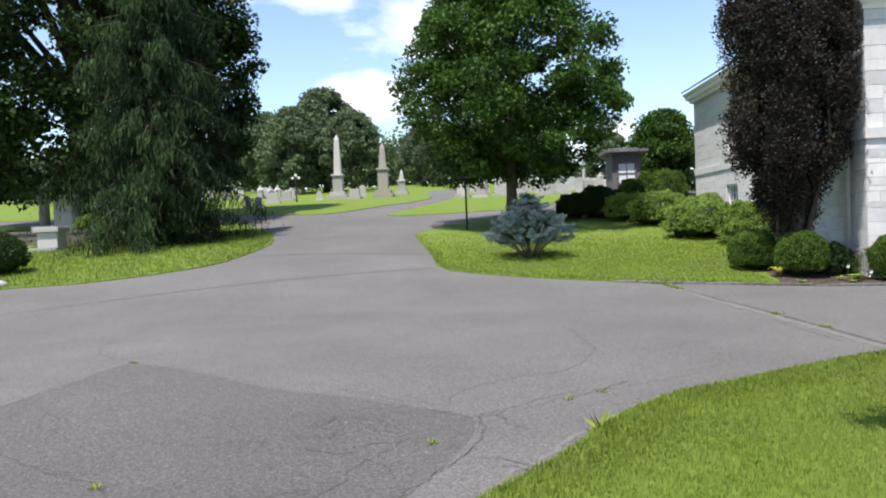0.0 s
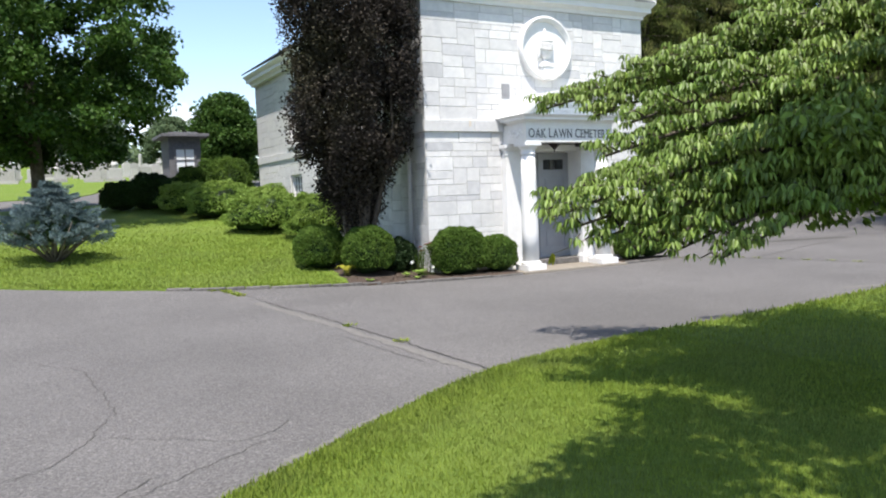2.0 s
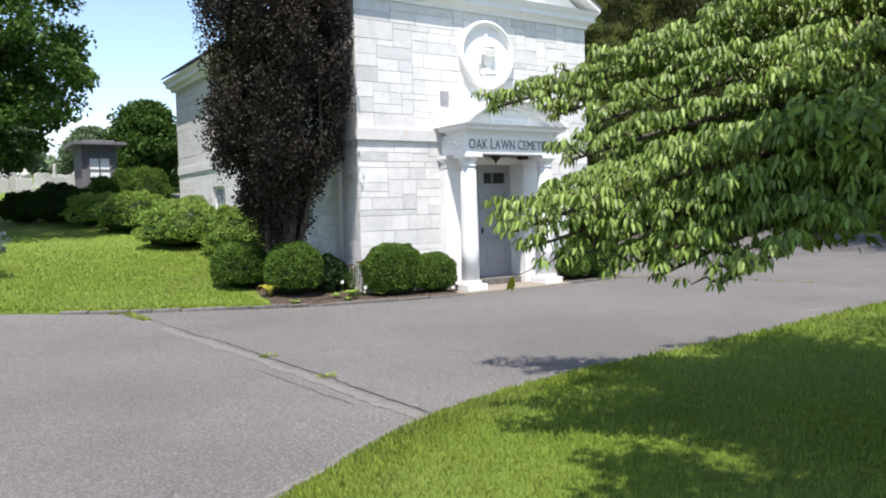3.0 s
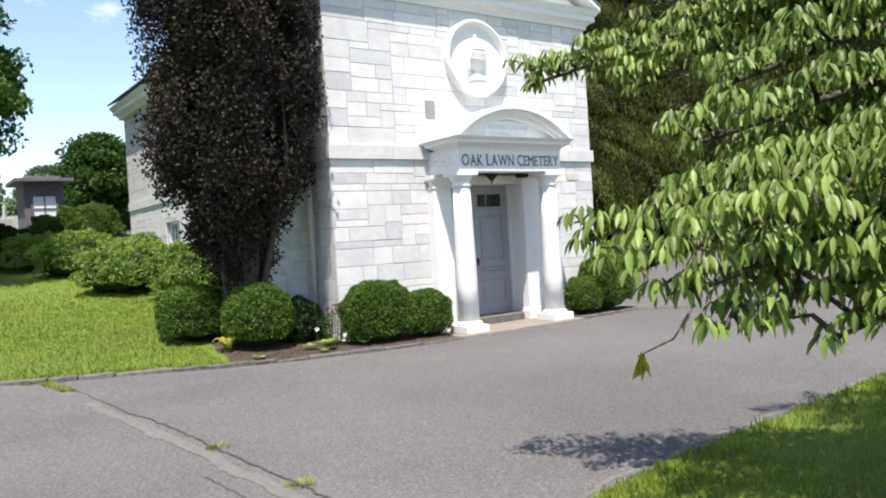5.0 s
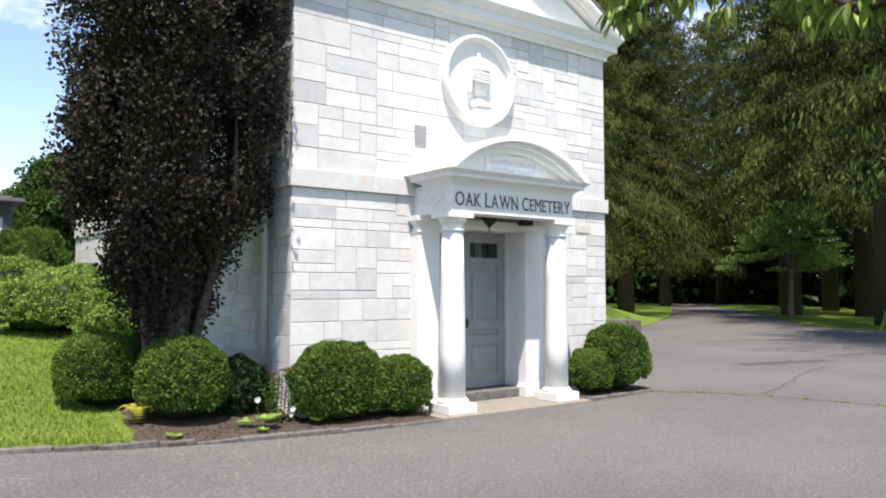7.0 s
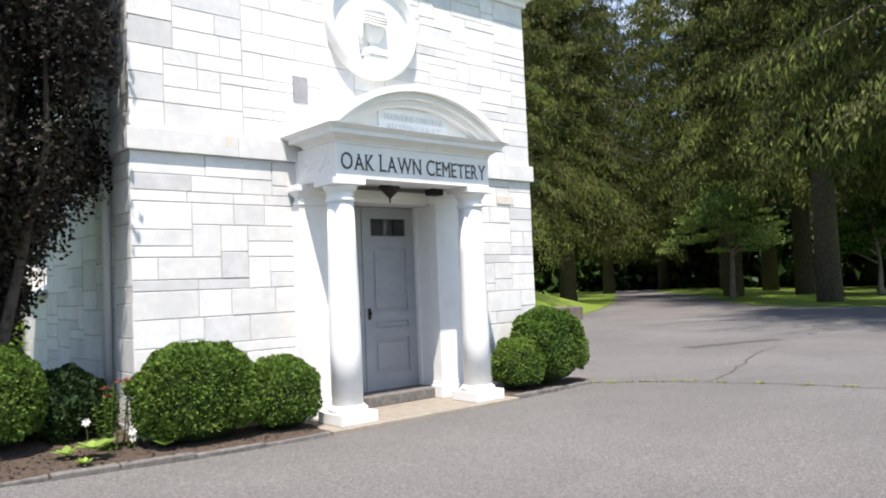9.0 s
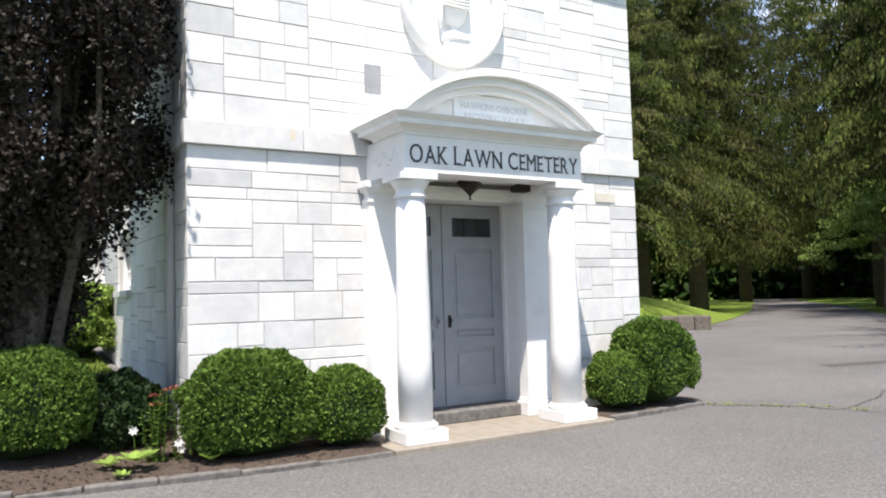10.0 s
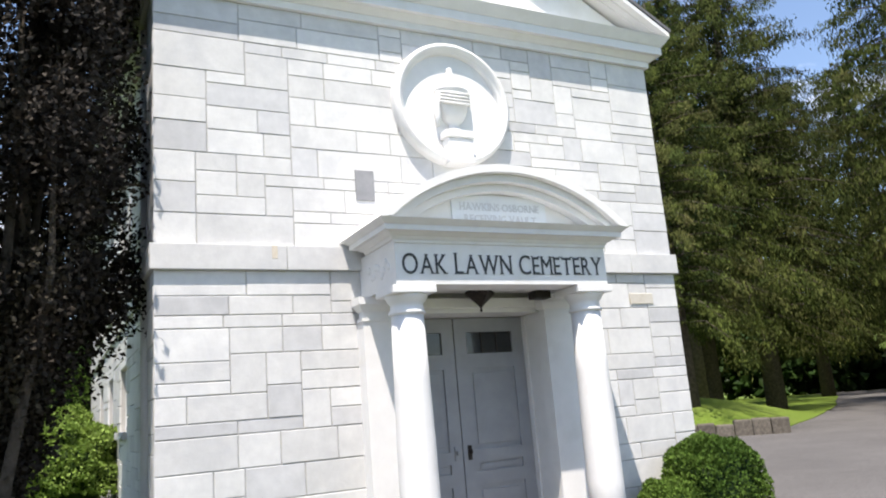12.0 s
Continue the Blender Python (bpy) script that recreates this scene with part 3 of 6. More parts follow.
def moulding(x0, x1, y0, y1, steps):
    """A crown moulding of stacked courses round a block: (overhang, z0, z1)."""
    bm = bmesh.new()
    for out, z0, z1, out2 in steps:
        lo = [(x0 - out, y0 - out), (x1 + out, y0 - out), (x1 + out, y1 + out), (x0 - out, y1 + out)]
        hi = [(x0 - out2, y0 - out2), (x1 + out2, y0 - out2), (x1 + out2, y1 + out2), (x0 - out2, y1 + out2)]
        a = [bm.verts.new((*p, z0)) for p in lo]
        b = [bm.verts.new((*p, z1)) for p in hi]
        for i in range(4):
            bm.faces.new((a[i], a[(i + 1) % 4], b[(i + 1) % 4], b[i]))
        bm.faces.new(a[::-1])
        bm.faces.new(b)
    return bm


def vault_roof():
    for course in ((0.04, EAVE0, EAVE0 + 0.07, 0.04), (0.055, EAVE0 + 0.07, EAVE0 + 0.13, 0.11), (0.16, EAVE0 + 0.13, EAVE0 + 0.23, 0.16), (0.17, EAVE0 + 0.23, EAVE1, 0.25)):
        part("cornice_course", moulding(WX0, WX1, WY, SIDE_Y1, (course,)), M_PAINT, vault, "white painted moulded cornice")
    mid, half = (WX0 + WX1) / 2, (WX1 - WX0) / 2 + 0.25
    top = EAVE1 + half * PITCH
    bm = prism(bmesh.new(), [(WX0 - 0.05, EAVE1), (WX1 + 0.05, EAVE1), (mid, EAVE1 + (half - 0.2) * PITCH)], WY + 0.05, WY + 0.3)
    part("gable", bm, M_PAINT, vault, "plain white gable panel")
    for s in (-1, 1):
        bm = bmesh.new()
        for drop, thick, y in ((0.0, 0.10, WY - 0.24), (0.10, 0.07, WY - 0.15), (0.17, 0.09, WY - 0.06)):
            out = [(mid + s * half, EAVE1 - drop + 0.06), (mid, top - drop + 0.06), (mid, top - drop - thick + 0.06), (mid + s * (half - 0.0), EAVE1 - drop - thick + 0.06)]
            out = [(x, max(z, EAVE1 + 0.003)) for x, z in out]
            prism(bm, out if s < 0 else out[::-1], y, WY + 0.3)
        part("raking_cornice", bm, M_PAINT, vault, "white painted raking cornice")
        bm = prism(bmesh.new(), [(mid + s * (half + 0.02), EAVE1 + 0.062), (mid, top + 0.075), (mid, top + 0.115), (mid + s * (half + 0.03), EAVE1 + 0.10)], WY - 0.25, SIDE_Y1 + 0.25)
        part("roof_slope", bm, M_ROOF, vault, "dark slate roof slope")


vault_roof()


def porch():
    p = thing("porch", (CX, 16.2, 0), "white painted porch with round columns and an arched pediment", "porch")
    part("landing", boxed(CX - 1.33, CX + 1.33, 15.66, WY + 0.35, -0.06, 0.045, bevel=0.01), M_STEP, p, "worn tan stone landing")
    part("door_step", boxed(9.60, 11.26, 16.55, 17.0, 0.046, 0.17, bevel=0.012), M_KERB, p, "grey stone door step")
    for s in (-1, 1):
        cx, cy = CX + s * 0.94, 15.985
        col = part("column", lathe([(0.165, 0.23), (0.167, 0.8), (0.163, 1.3), (0.152, 1.8), (0.14, 2.36)], cx, cy, 32), M_PAINT, p, smooth=True)
        part("plinth", boxed(cx - 0.225, cx + 0.225, cy - 0.225, cy + 0.225, 0.046, 0.165, bevel=0.008), M_PAINT, col)
        part("base_ring", lathe([(0.20, 0.166), (0.212, 0.18), (0.212, 0.20), (0.195, 0.213), (0.18, 0.218), (0.185, 0.229)], cx, cy, 32), M_PAINT, col, smooth=True)
        part("capital", lathe([(0.14, 2.36), (0.16, 2.368), (0.16, 2.39), (0.143, 2.40), (0.143, 2.46), (0.16, 2.47), (0.185, 2.515), (0.19, 2.53)], cx, cy, 32), M_PAINT, col, smooth=True)
        part("abacus", boxed(cx - 0.20, cx + 0.20, cy - 0.20, cy + 0.20, 2.531, 2.597, bevel=0.006), M_PAINT, col)
        # pilaster on the wall behind
        px0, px1 = sorted((CX + s * 0.79, CX + s * 1.16))
        pil = part("pilaster", boxed(px0, px1, 16.46, WY + 0.001, 0.24, 2.38), M_PAINT, p)
        part("pilaster_base", boxed(px0 - 0.05, px1 + 0.05, 16.41, WY - 0.001, 0.046, 0.20, bevel=0.008), M_PAINT, pil)
        part("pilaster_base_ring", boxed(px0 - 0.025, px1 + 0.025, 16.435, WY - 0.001, 0.201, 0.239, bevel=0.01), M_PAINT, pil)
        part("pilaster_capital", moulding(px0, px1, 16.46, WY - 0.06, ((0.015, 2.381, 2.41, 0.015), (0.0, 2.41, 2.47, 0.0), (0.01, 2.47, 2.53, 0.045), (0.05, 2.53, 2.597, 0.05))), M_PAINT, pil)
        # side beam
        bx0, bx1 = sorted((CX + s * 1.10, CX + s * 0.80))
        part("side_beam", boxed(bx0, bx1, 16.11, WY - 0.001, 2.60, 2.98), M_PAINT, p)
        # painted wreath carving on the outer side of the beam
        bm = bmesh.new()
        rnd = random.Random(5)
        for k in range(9):
            bmesh.ops.create_icosphere(bm, subdivisions=1, radius=0.03 + 0.015 * rnd.random(), matrix=Matrix.Translation((CX + s * 1.10, 15.95 + 0.055 * k, 2.78 + 0.05 * math.sin(k * 1.7))) @ Matrix.Diagonal((0.5, 1, 1, 1)))
        part("carving", bm, M_PAINT, p, "flaking white carved ornament")
    front = part("front_beam", boxed(CX - 1.10, CX + 1.10, 15.80, 16.108, 2.60, 2.98), M_PAINT, p)
    part("beam_fillet", boxed(CX - 1.115, CX + 1.115, 15.785, 15.798, 2.955, 2.98), M_PAINT, front)
    part("porch_ceiling", boxed(CX - 0.798, CX + 0.798, 16.11, WY + 0.3, 2.66, 2.72), M_PAINT, p)
    for course in ((0.02, 2.981, 3.01, 0.035), (0.05, 3.01, 3.04, 0.09), (0.13, 3.04, 3.085, 0.13), (0.135, 3.085, 3.13, 0.19)):
        part("cornice_course", moulding(CX - 1.10, CX + 1.10, 15.80, WY - 0.22, (course,)), M_PAINT, p)

    def arc(r, half, y0, y1, r_in):
        bm = bmesh.new()
        zc = 3.66 - 1.83
        n, rows = 36, []
        for k in range(n + 1):
            x = -half + 2 * half * k / n
            def pt(rr):
                xx = x * rr / r
                return CX + xx, max(3.131, zc + math.sqrt(rr * rr - xx * xx))
            rows.append([bm.verts.new((q[0], y, q[1])) for q, y in ((pt(r), y0), (pt(r), y1), (pt(r_in), y1), (pt(r_in), y0))])
        for a, b in zip(rows, rows[1:]):
            for i in range(4):
                bm.faces.new((a[i], b[i], b[(i + 1) % 4], a[(i + 1) % 4]))
        bm.faces.new(rows[0])
        bm.faces.new(rows[-1][::-1])
        return bm

    part("arch_roof", arc(1.83, 1.29, 15.61, WY - 0.005, 1.76), M_PAINT, p)
    part("arch_moulding", arc(1.757, 1.20, 15.68, 16.4, 1.69), M_PAINT, p)
    part("arch_inner_moulding", arc(1.688, 1.11, 15.75, 16.4, 1.62), M_PAINT, p)
    bm = bmesh.new()
    zc, r = 1.83, 1.625
    outline = [(CX - 1.05, 3.131)] + [(CX + x, max(3.132, zc + math.sqrt(r * r - x * x))) for x in [-0.99 + 0.066 * k for k in range(31)]] + [(CX + 1.05, 3.131)]
    part("tympanum", prism(bm, outline, 15.86, 15.95), M_PAINT, p)
    plate = part("name_plate", boxed(CX - 0.50, CX + 0.50, 15.842, 15.862, 3.132, 3.43), M_PANEL, p, "pale bluish inscription panel")

    def letter(char, size):
        """One capital as a mesh in its own plane, with thin serifs at the ends of its stems."""
        cu = bpy.data.curves.new("letter", "FONT")
        cu.body, cu.size, cu.extrude = char, 1.0, 0.0
        tmp = new("letter", cu)
        me = bpy.data.meshes.new_from_object(tmp)
        bpy.data.objects.remove(tmp)
        xs, ys = [v.co.x for v in me.vertices], [v.co.y for v in me.vertices]
        k = size / 0.72
        pts = [((v.co.x - min(xs)) * k, v.co.y * k) for v in me.vertices]
        tris = [tuple(p.vertices) for p in me.polygons]
        bpy.data.meshes.remove(me)
        wide = (max(xs) - min(xs)) * k
        bars = []
        if char not in "OCSGU":
            for level in (0.0, size):
                ends = sorted(p[0] for p in pts if abs(p[1] - level) < 0.06 * size)
                runs = []
                for e in ends:
                    if runs and e - runs[-1][1] < 0.16 * size:
                        runs[-1][1] = e
                    else:
                        runs.append([e, e])
                for a, b in runs:
                    if b - a < 0.32 * size:
                        bars.append((a - 0.07 * size, b + 0.07 * size, level if level == 0.0 else level - 0.05 * size))
        return pts, tris, bars, wide

    def words(body, x0, x1, z, y, mat, parent, height, label, small=0.80):
        """A line of small capitals from x0 to x1; each letter is a part of its own."""
        made, x = [], 0.0
        for i, char in enumerate(body):
            if char == " ":
                x += height * 0.42
                continue
            if char == "\u00b7":
                made.append((x, None, height))
                x += height * 0.30
                continue
            size = height if i == 0 or body[i - 1] in " \u00b7" else height * small
            shape = letter(char, size)
            made.append((x, shape, size))
            x += shape[3] + height * 0.17
        k = (x1 - x0) / (x - height * 0.17)
        for at, shape, size in made:
            bm = bmesh.new()
            if shape is None:
                box(bm, x0 + at * k, x0 + (at + 0.1 * size) * k, y - 0.005, y, z + 0.3 * size, z + 0.4 * size)
            else:
                pts, tris, bars, _ = shape
                for depth in (0.005, 0.0):
                    vs = [bm.verts.new((x0 + (at + px) * k, y - depth, z + pz)) for px, pz in pts]
                    for t in tris:
                        bm.faces.new([vs[q] for q in (t if depth else t[::-1])])
                for a, b, zz in bars:
                    box(bm, x0 + (at + a) * k, x0 + (at + b) * k, y - 0.0055, y, z + zz, z + zz + 0.05 * size)
            part("letter", bm, mat, parent, label)

    words("OAK LAWN CEMETERY", CX - 1.04, CX + 1.04, 2.690, 15.797, M_LETTER, front, 0.185, "dark raised capital letter", 0.92)
    words("HAWKINS\u00b7OSBORNE", CX - 0.42, CX + 0.42, 3.285, 15.841, M_PALE_LETTER, plate, 0.068, "faint engraved letter", 1.0)
    words("RECEIVING VAULT", CX - 0.38, CX + 0.38, 3.175, 15.841, M_PALE_LETTER, plate, 0.068, "faint engraved letter", 1.0)
    # doorway
    for s in (-1, 1):
        x0, x1 = sorted((CX + s * 0.918, CX + s * 0.845))
        part("door_jamb", boxed(x0, x1, 16.56, 17.04, 0.171, 2.56), M_PAINT, p)
        x0, x1 = sorted((CX + s * 0.844, CX + s * 0.825))
        part("door_casing", boxed(x0, x1, 16.90, 17.04, 0.171, 2.46), M_PAINT, p)
    part("door_head", boxed(CX - 0.844, CX + 0.844, 16.60, 17.04, 2.463, 2.56), M_PAINT, p)
    part("door_head_moulding", boxed(CX - 0.785, CX + 0.785, 16.55, 16.598, 2.50, 2.60, bevel=0.01), M_PAINT, p)
    return p


the_porch = porch()


def doors():
    for s, name in ((-1, "door_1"), (1, "door_2")):
        d = thing(name, (CX + s * 0.35, 16.99, 0.172), "grey painted panelled door with a small window, shut", "door", kind="structure")
        x0, x1 = sorted((CX + s * 0.006, CX + s * 0.822))
        y = 16.96
        z0, z1 = 0.172, 2.455
        in0, in1 = x0 + 0.135, x1 - 0.135
        levels = ((z0 + 0.20, 0.80), (0.93, 1.02), (1.14, 1.94), (2.09, 2.31))
        bm = bmesh.new()
        box(bm, x0, in0, y, y + 0.045, z0, z1)
        box(bm, in1, x1, y, y + 0.045, z0, z1)
        z = z0
        for a, b in levels:
            box(bm, in0, in1, y, y + 0.045, z, a)
            z = b
        box(bm, in0, in1, y, y + 0.045, z, z1)
        part("door_frame", bm, M_DOOR, d)
        for a, b in levels[:3]:
            bm = boxed(in0, in1, y + 0.02, y + 0.04, a, b)
            box(bm, in0 + 0.05, in1 - 0.05, y + 0.008, y + 0.0199, a + min(0.05, (b - a) / 4), b - min(0.05, (b - a) / 4), bevel=0.005)
            part("door_panel", bm, M_DOOR, d)
        a, b = levels[3]
        part("door_window", boxed(in0, in1, y + 0.022, y + 0.03, a, b), M_GLASS, d, "small dark glass light")
        for i in (1, 2):
            xx = in0 + (in1 - in0) * i / 3
            part("glazing_bar", boxed(xx - 0.006, xx + 0.006, y + 0.012, y + 0.021, a, b), M_IRON, d)
        hx = CX + s * 0.075
        part("door_handle", lathe([(0.008, 1.105), (0.016, 1.12), (0.016, 1.142), (0.008, 1.155)], hx, y - 0.035, 12), M_IRON if s > 0 else M_DOOR, d, "small dark door knob", smooth=True)
        part("lock_plate", boxed(hx - 0.02, hx + 0.02, y - 0.014, y - 0.001, 1.05, 1.19, bevel=0.004), M_IRON if s > 0 else M_DOOR, d)
    # added sheet, its dark colour stands in for the unlit inside
    tagged(mesh_ob("wall_dark_inside", [(9.4, 17.3, 0), (11.5, 17.3, 0), (11.5, 17.3, 2.7), (9.4, 17.3, 2.7)], [(0, 1, 2, 3)], M_IRON), "added dark sheet behind the shut doors, for the unlit inside", "wall", kind="structure")


doors()


def medallion():
    z, r, y = 4.62, 0.665, WY
    m = thing("medallion", (CX, y, z), "round white carved medallion with a draped urn", "relief")
    turn = Matrix.Translation((CX, y, z)) @ Matrix.Rotation(radians(90), 4, "X")
    bm = lathe([(0.60, -0.01), (0.60, 0.03)], 0, 0, 64)
    bmesh.ops.transform(bm, matrix=turn, verts=bm.verts)
    part("disc", bm, M_PAINT, m)
    bm = bmesh.new()
    prof = [(0.555, 0.03), (0.56, 0.07), (0.575, 0.085), (0.585, 0.085), (0.59, 0.10), (0.615, 0.125), (0.635, 0.125), (0.645, 0.105), (0.66, 0.10), (0.665, 0.06), (0.665, -0.01)]
    seg = 72
    rings = [[bm.verts.new((a * math.cos(2 * math.pi * i / seg), a * math.sin(2 * math.pi * i / seg), b)) for i in range(seg)] for a, b in prof]
    for a, b in zip(rings, rings[1:]):
        for i in range(seg):
            bm.faces.new((a[i], a[(i + 1) % seg], b[(i + 1) % seg], b[i]))
    bmesh.ops.transform(bm, matrix=turn, verts=bm.verts)
    part("ring", bm, M_PAINT, m, smooth=True)
    prof = [(0.10, 4.3), (0.10, 4.33), (0.06, 4.35), (0.055, 4.4), (0.10, 4.43), (0.14, 4.5), (0.17, 4.6), (0.178, 4.7), (0.165, 4.74), (0.185, 4.755), (0.185, 4.775), (0.15, 4.79), (0.12, 4.86), (0.05, 4.895), (0.055, 4.925), (0.045, 4.96), (0.03, 4.99), (0.035, 5.015), (0.0, 5.04)]
    urn = part("urn", lathe([(a + 0.001, b) for a, b in prof], CX, y - 0.05, 28, 0.75), M_PAINT, m, smooth=True)
    bm = bmesh.new()
    for k in range(4):
        pts = [(CX + 0.19 * math.cos(a), y - 0.05 - 0.15 * math.sin(a), 4.73 - 0.035 * k - 0.05 * math.sin(a) ** 2) for a in [math.pi * i / 12 for i in range(13)]]
        tube(pts, [0.014] * 13, 6, bm)
    pts = [(CX - 0.17, y - 0.10, 4.72), (CX - 0.20, y - 0.09, 4.6), (CX - 0.19, y - 0.08, 4.46), (CX - 0.20, y - 0.08, 4.36)]
    tube(pts, [0.03, 0.04, 0.035, 0.02], 8, bm)
    part("drapery", bm, M_PAINT, urn, smooth=True)
    part("pedestal", boxed(CX - 0.14, CX + 0.14, y - 0.17, y - 0.03, 3.96, 4.22, bevel=0.01), M_PAINT, m)
    part("pedestal_cap", boxed(CX - 0.165, CX + 0.165, y - 0.19, y - 0.03, 4.221, 4.295, bevel=0.012), M_PAINT, m)


medallion()


def porch_lamps():
    lamp = thing("hanging_lantern", (CX, 16.35, 2.65), "small dark iron lantern hung under the porch ceiling", "lamp")
    bm = lathe([(0.01, 2.47), (0.02, 2.485), (0.035, 2.50), (0.16, 2.60), (0.165, 2.62), (0.10, 2.659)], CX, 16.35, 4)
    part("shade", bm, M_IRON, lamp)
    part("finial", lathe([(0.004, 2.43), (0.014, 2.445), (0.006, 2.469)], CX, 16.35, 10), M_IRON, lamp)
    cam_box = thing("floodlight", (CX + 0.62, 16.30, 2.62), "small black floodlight under the porch ceiling", "lamp")
    bm = boxed(CX + 0.55, CX + 0.73, 16.22, 16.36, 2.54, 2.62, bevel=0.01)
    part("housing", bm, M_IRON, cam_box)
    part("bracket", boxed(CX + 0.62, CX + 0.66, 16.28, 16.32, 2.621, 2.658), M_IRON, cam_box)


porch_lamps()


# ---- trees and shrubs ----
def limbs_tree(name, at, label, category, height, trunk_r, fork, crown, leaf_mat, bark, n_limb=14, seed=1, group="", clump_r=0.9, per=180, size=0.16, n_clump=170, droop=0.3, up=0.5, keep=None, inner=0.0, squash=0.7):
    """A broad-leaved tree: tapered trunk, limbs and a crown of leaf clumps. crown: function of (u in 0..1 up the crown) giving its radius."""
    rnd = random.Random(seed)
    x, y, z = at
    t = thing(name, at, label, category, group)
    pts = [(x + 0.15 * math.sin(k * 0.9 + seed) * k / 6, y + 0.1 * math.cos(k * 1.3) * k / 6, z - 0.15 + (height * 0.8) * k / 6) for k in range(7)]
    bm = tube(pts, [trunk_r * (1.35 if k == 0 else 1 - 0.14 * k) for k in range(7)], 12)
    cents, rads = [], []
    for k in range(n_clump):
        u = rnd.random() ** 0.85
        r = crown(u)
        a = rnd.uniform(0, 2 * math.pi)
        lump = 0.82 + 0.30 * noise.noise((math.cos(a) * 1.7 + seed, math.sin(a) * 1.7, u * 4))
        d = r * lump * (1 - 0.5 * rnd.random() ** 2.2)
        if rnd.random() < inner:
            d *= 0.35 + 0.4 * rnd.random()
        cents.append((x + d * math.cos(a), y + d * math.sin(a), z + fork + u * (height - fork)))
        rads.append(clump_r * (0.65 + 0.6 * rnd.random()))
    for k in range(n_limb):
        c = Vector(cents[rnd.randrange(len(cents))])
        h = fork * 0.8 + (c.z - z - fork) * 0.45
        a = Vector((x, y, z + max(h, fork * 0.75)))
        m1 = a.lerp(c, 0.5) + Vector((0, 0, 0.25))
        part("limb", tube([a, m1, c], [trunk_r * 0.42, trunk_r * 0.22, trunk_r * 0.07], 6), bark, t, smooth=True)
    part("trunk", bm, bark, t, smooth=True)
    soup("crown", [clumps(cents, rads, per, size, droop, up, squash, keep=keep)], leaf_mat, t)
    return t


def conifer(name, at, label, height, radius, mat, seed, first=1.2, trunk_r=0.3, hang=0.5, tiers=34, per=26, group="", spray=0.05, power=0.75, arms=9, dead=0.0, wild=0.0):
    """A conifer with tiers of drooping boughs and hanging sprays."""
    rnd = random.Random(seed)
    x, y, z = at
    t = thing(name, at, label, "tree", group)
    bm = tube([(x, y, z - 0.2), (x + 0.05, y, z + height * 0.4), (x, y + 0.04, z + height)], [trunk_r * 1.2, trunk_r * 0.8, 0.03], 12)
    arm = bmesh.new()
    base, way, nor, lens, wids = [], [], [], [], []
    for k in range(tiers):
        u = k / tiers
        h = first + (height - first) * u
        reach = radius * (1 - u) ** power * (0.8 + 0.35 * rnd.random())
        for j in range(arms):
            a = 2 * math.pi * (j + rnd.random() * 0.8) / arms + k * 1.3
            r = reach * (0.7 + 0.45 * rnd.random()) * (1 + wild * noise.noise((math.cos(a) * 1.8, math.sin(a) * 1.8, h * 0.75 + seed)))
            if rnd.random() < dead:
                continue
            d = Vector((math.cos(a), math.sin(a), 0))
            sag = 0.12 + 0.25 * (1 - u)
            pt = lambda s: Vector((x, y, z + h)) + d * r * s + Vector((0, 0, r * (0.12 * s - sag * s * s) * (1 + hang * 0.4)))
            if j % 2 == 0 and r > 0.8:
                tube([pt(0), pt(0.5), pt(0.95)], [0.05 + 0.02 * (1 - u), 0.03, 0.01], 5, arm)
            n = max(6, int(per * (0.4 + r / radius)))
            for i in range(n):
                s = rnd.random() ** 0.6
                p = pt(s) + Vector((rnd.gauss(0, 0.036 * r + 0.05), rnd.gauss(0, 0.036 * r + 0.05), rnd.gauss(-0.05, 0.07) - abs(rnd.gauss(0, 0.30)) * hang))
                base.append(p)
                v = d * (0.6 * (1 - hang)) + Vector((rnd.gauss(0, 0.35), rnd.gauss(0, 0.35), -hang * (0.7 + rnd.random())))
                way.append(v)
                nor.append(d + Vector((rnd.gauss(0, 0.5), rnd.gauss(0, 0.5), 0.6)))
                lens.append((0.10 + 0.24 * rnd.random()) * (0.4 + hang))
                wids.append(spray * (0.7 + 0.8 * rnd.random()) * 1.5)
    part("trunk", bm, M_BARK, t, smooth=True)
    tagged(part("branchwork", arm, M_BARK, t, smooth=True), kind="stuff")
    soup("foliage", [leaf_arrays(np.array(base), np.array(way), np.array(nor), np.array(lens), np.array(wids))], mat, t)
    return t


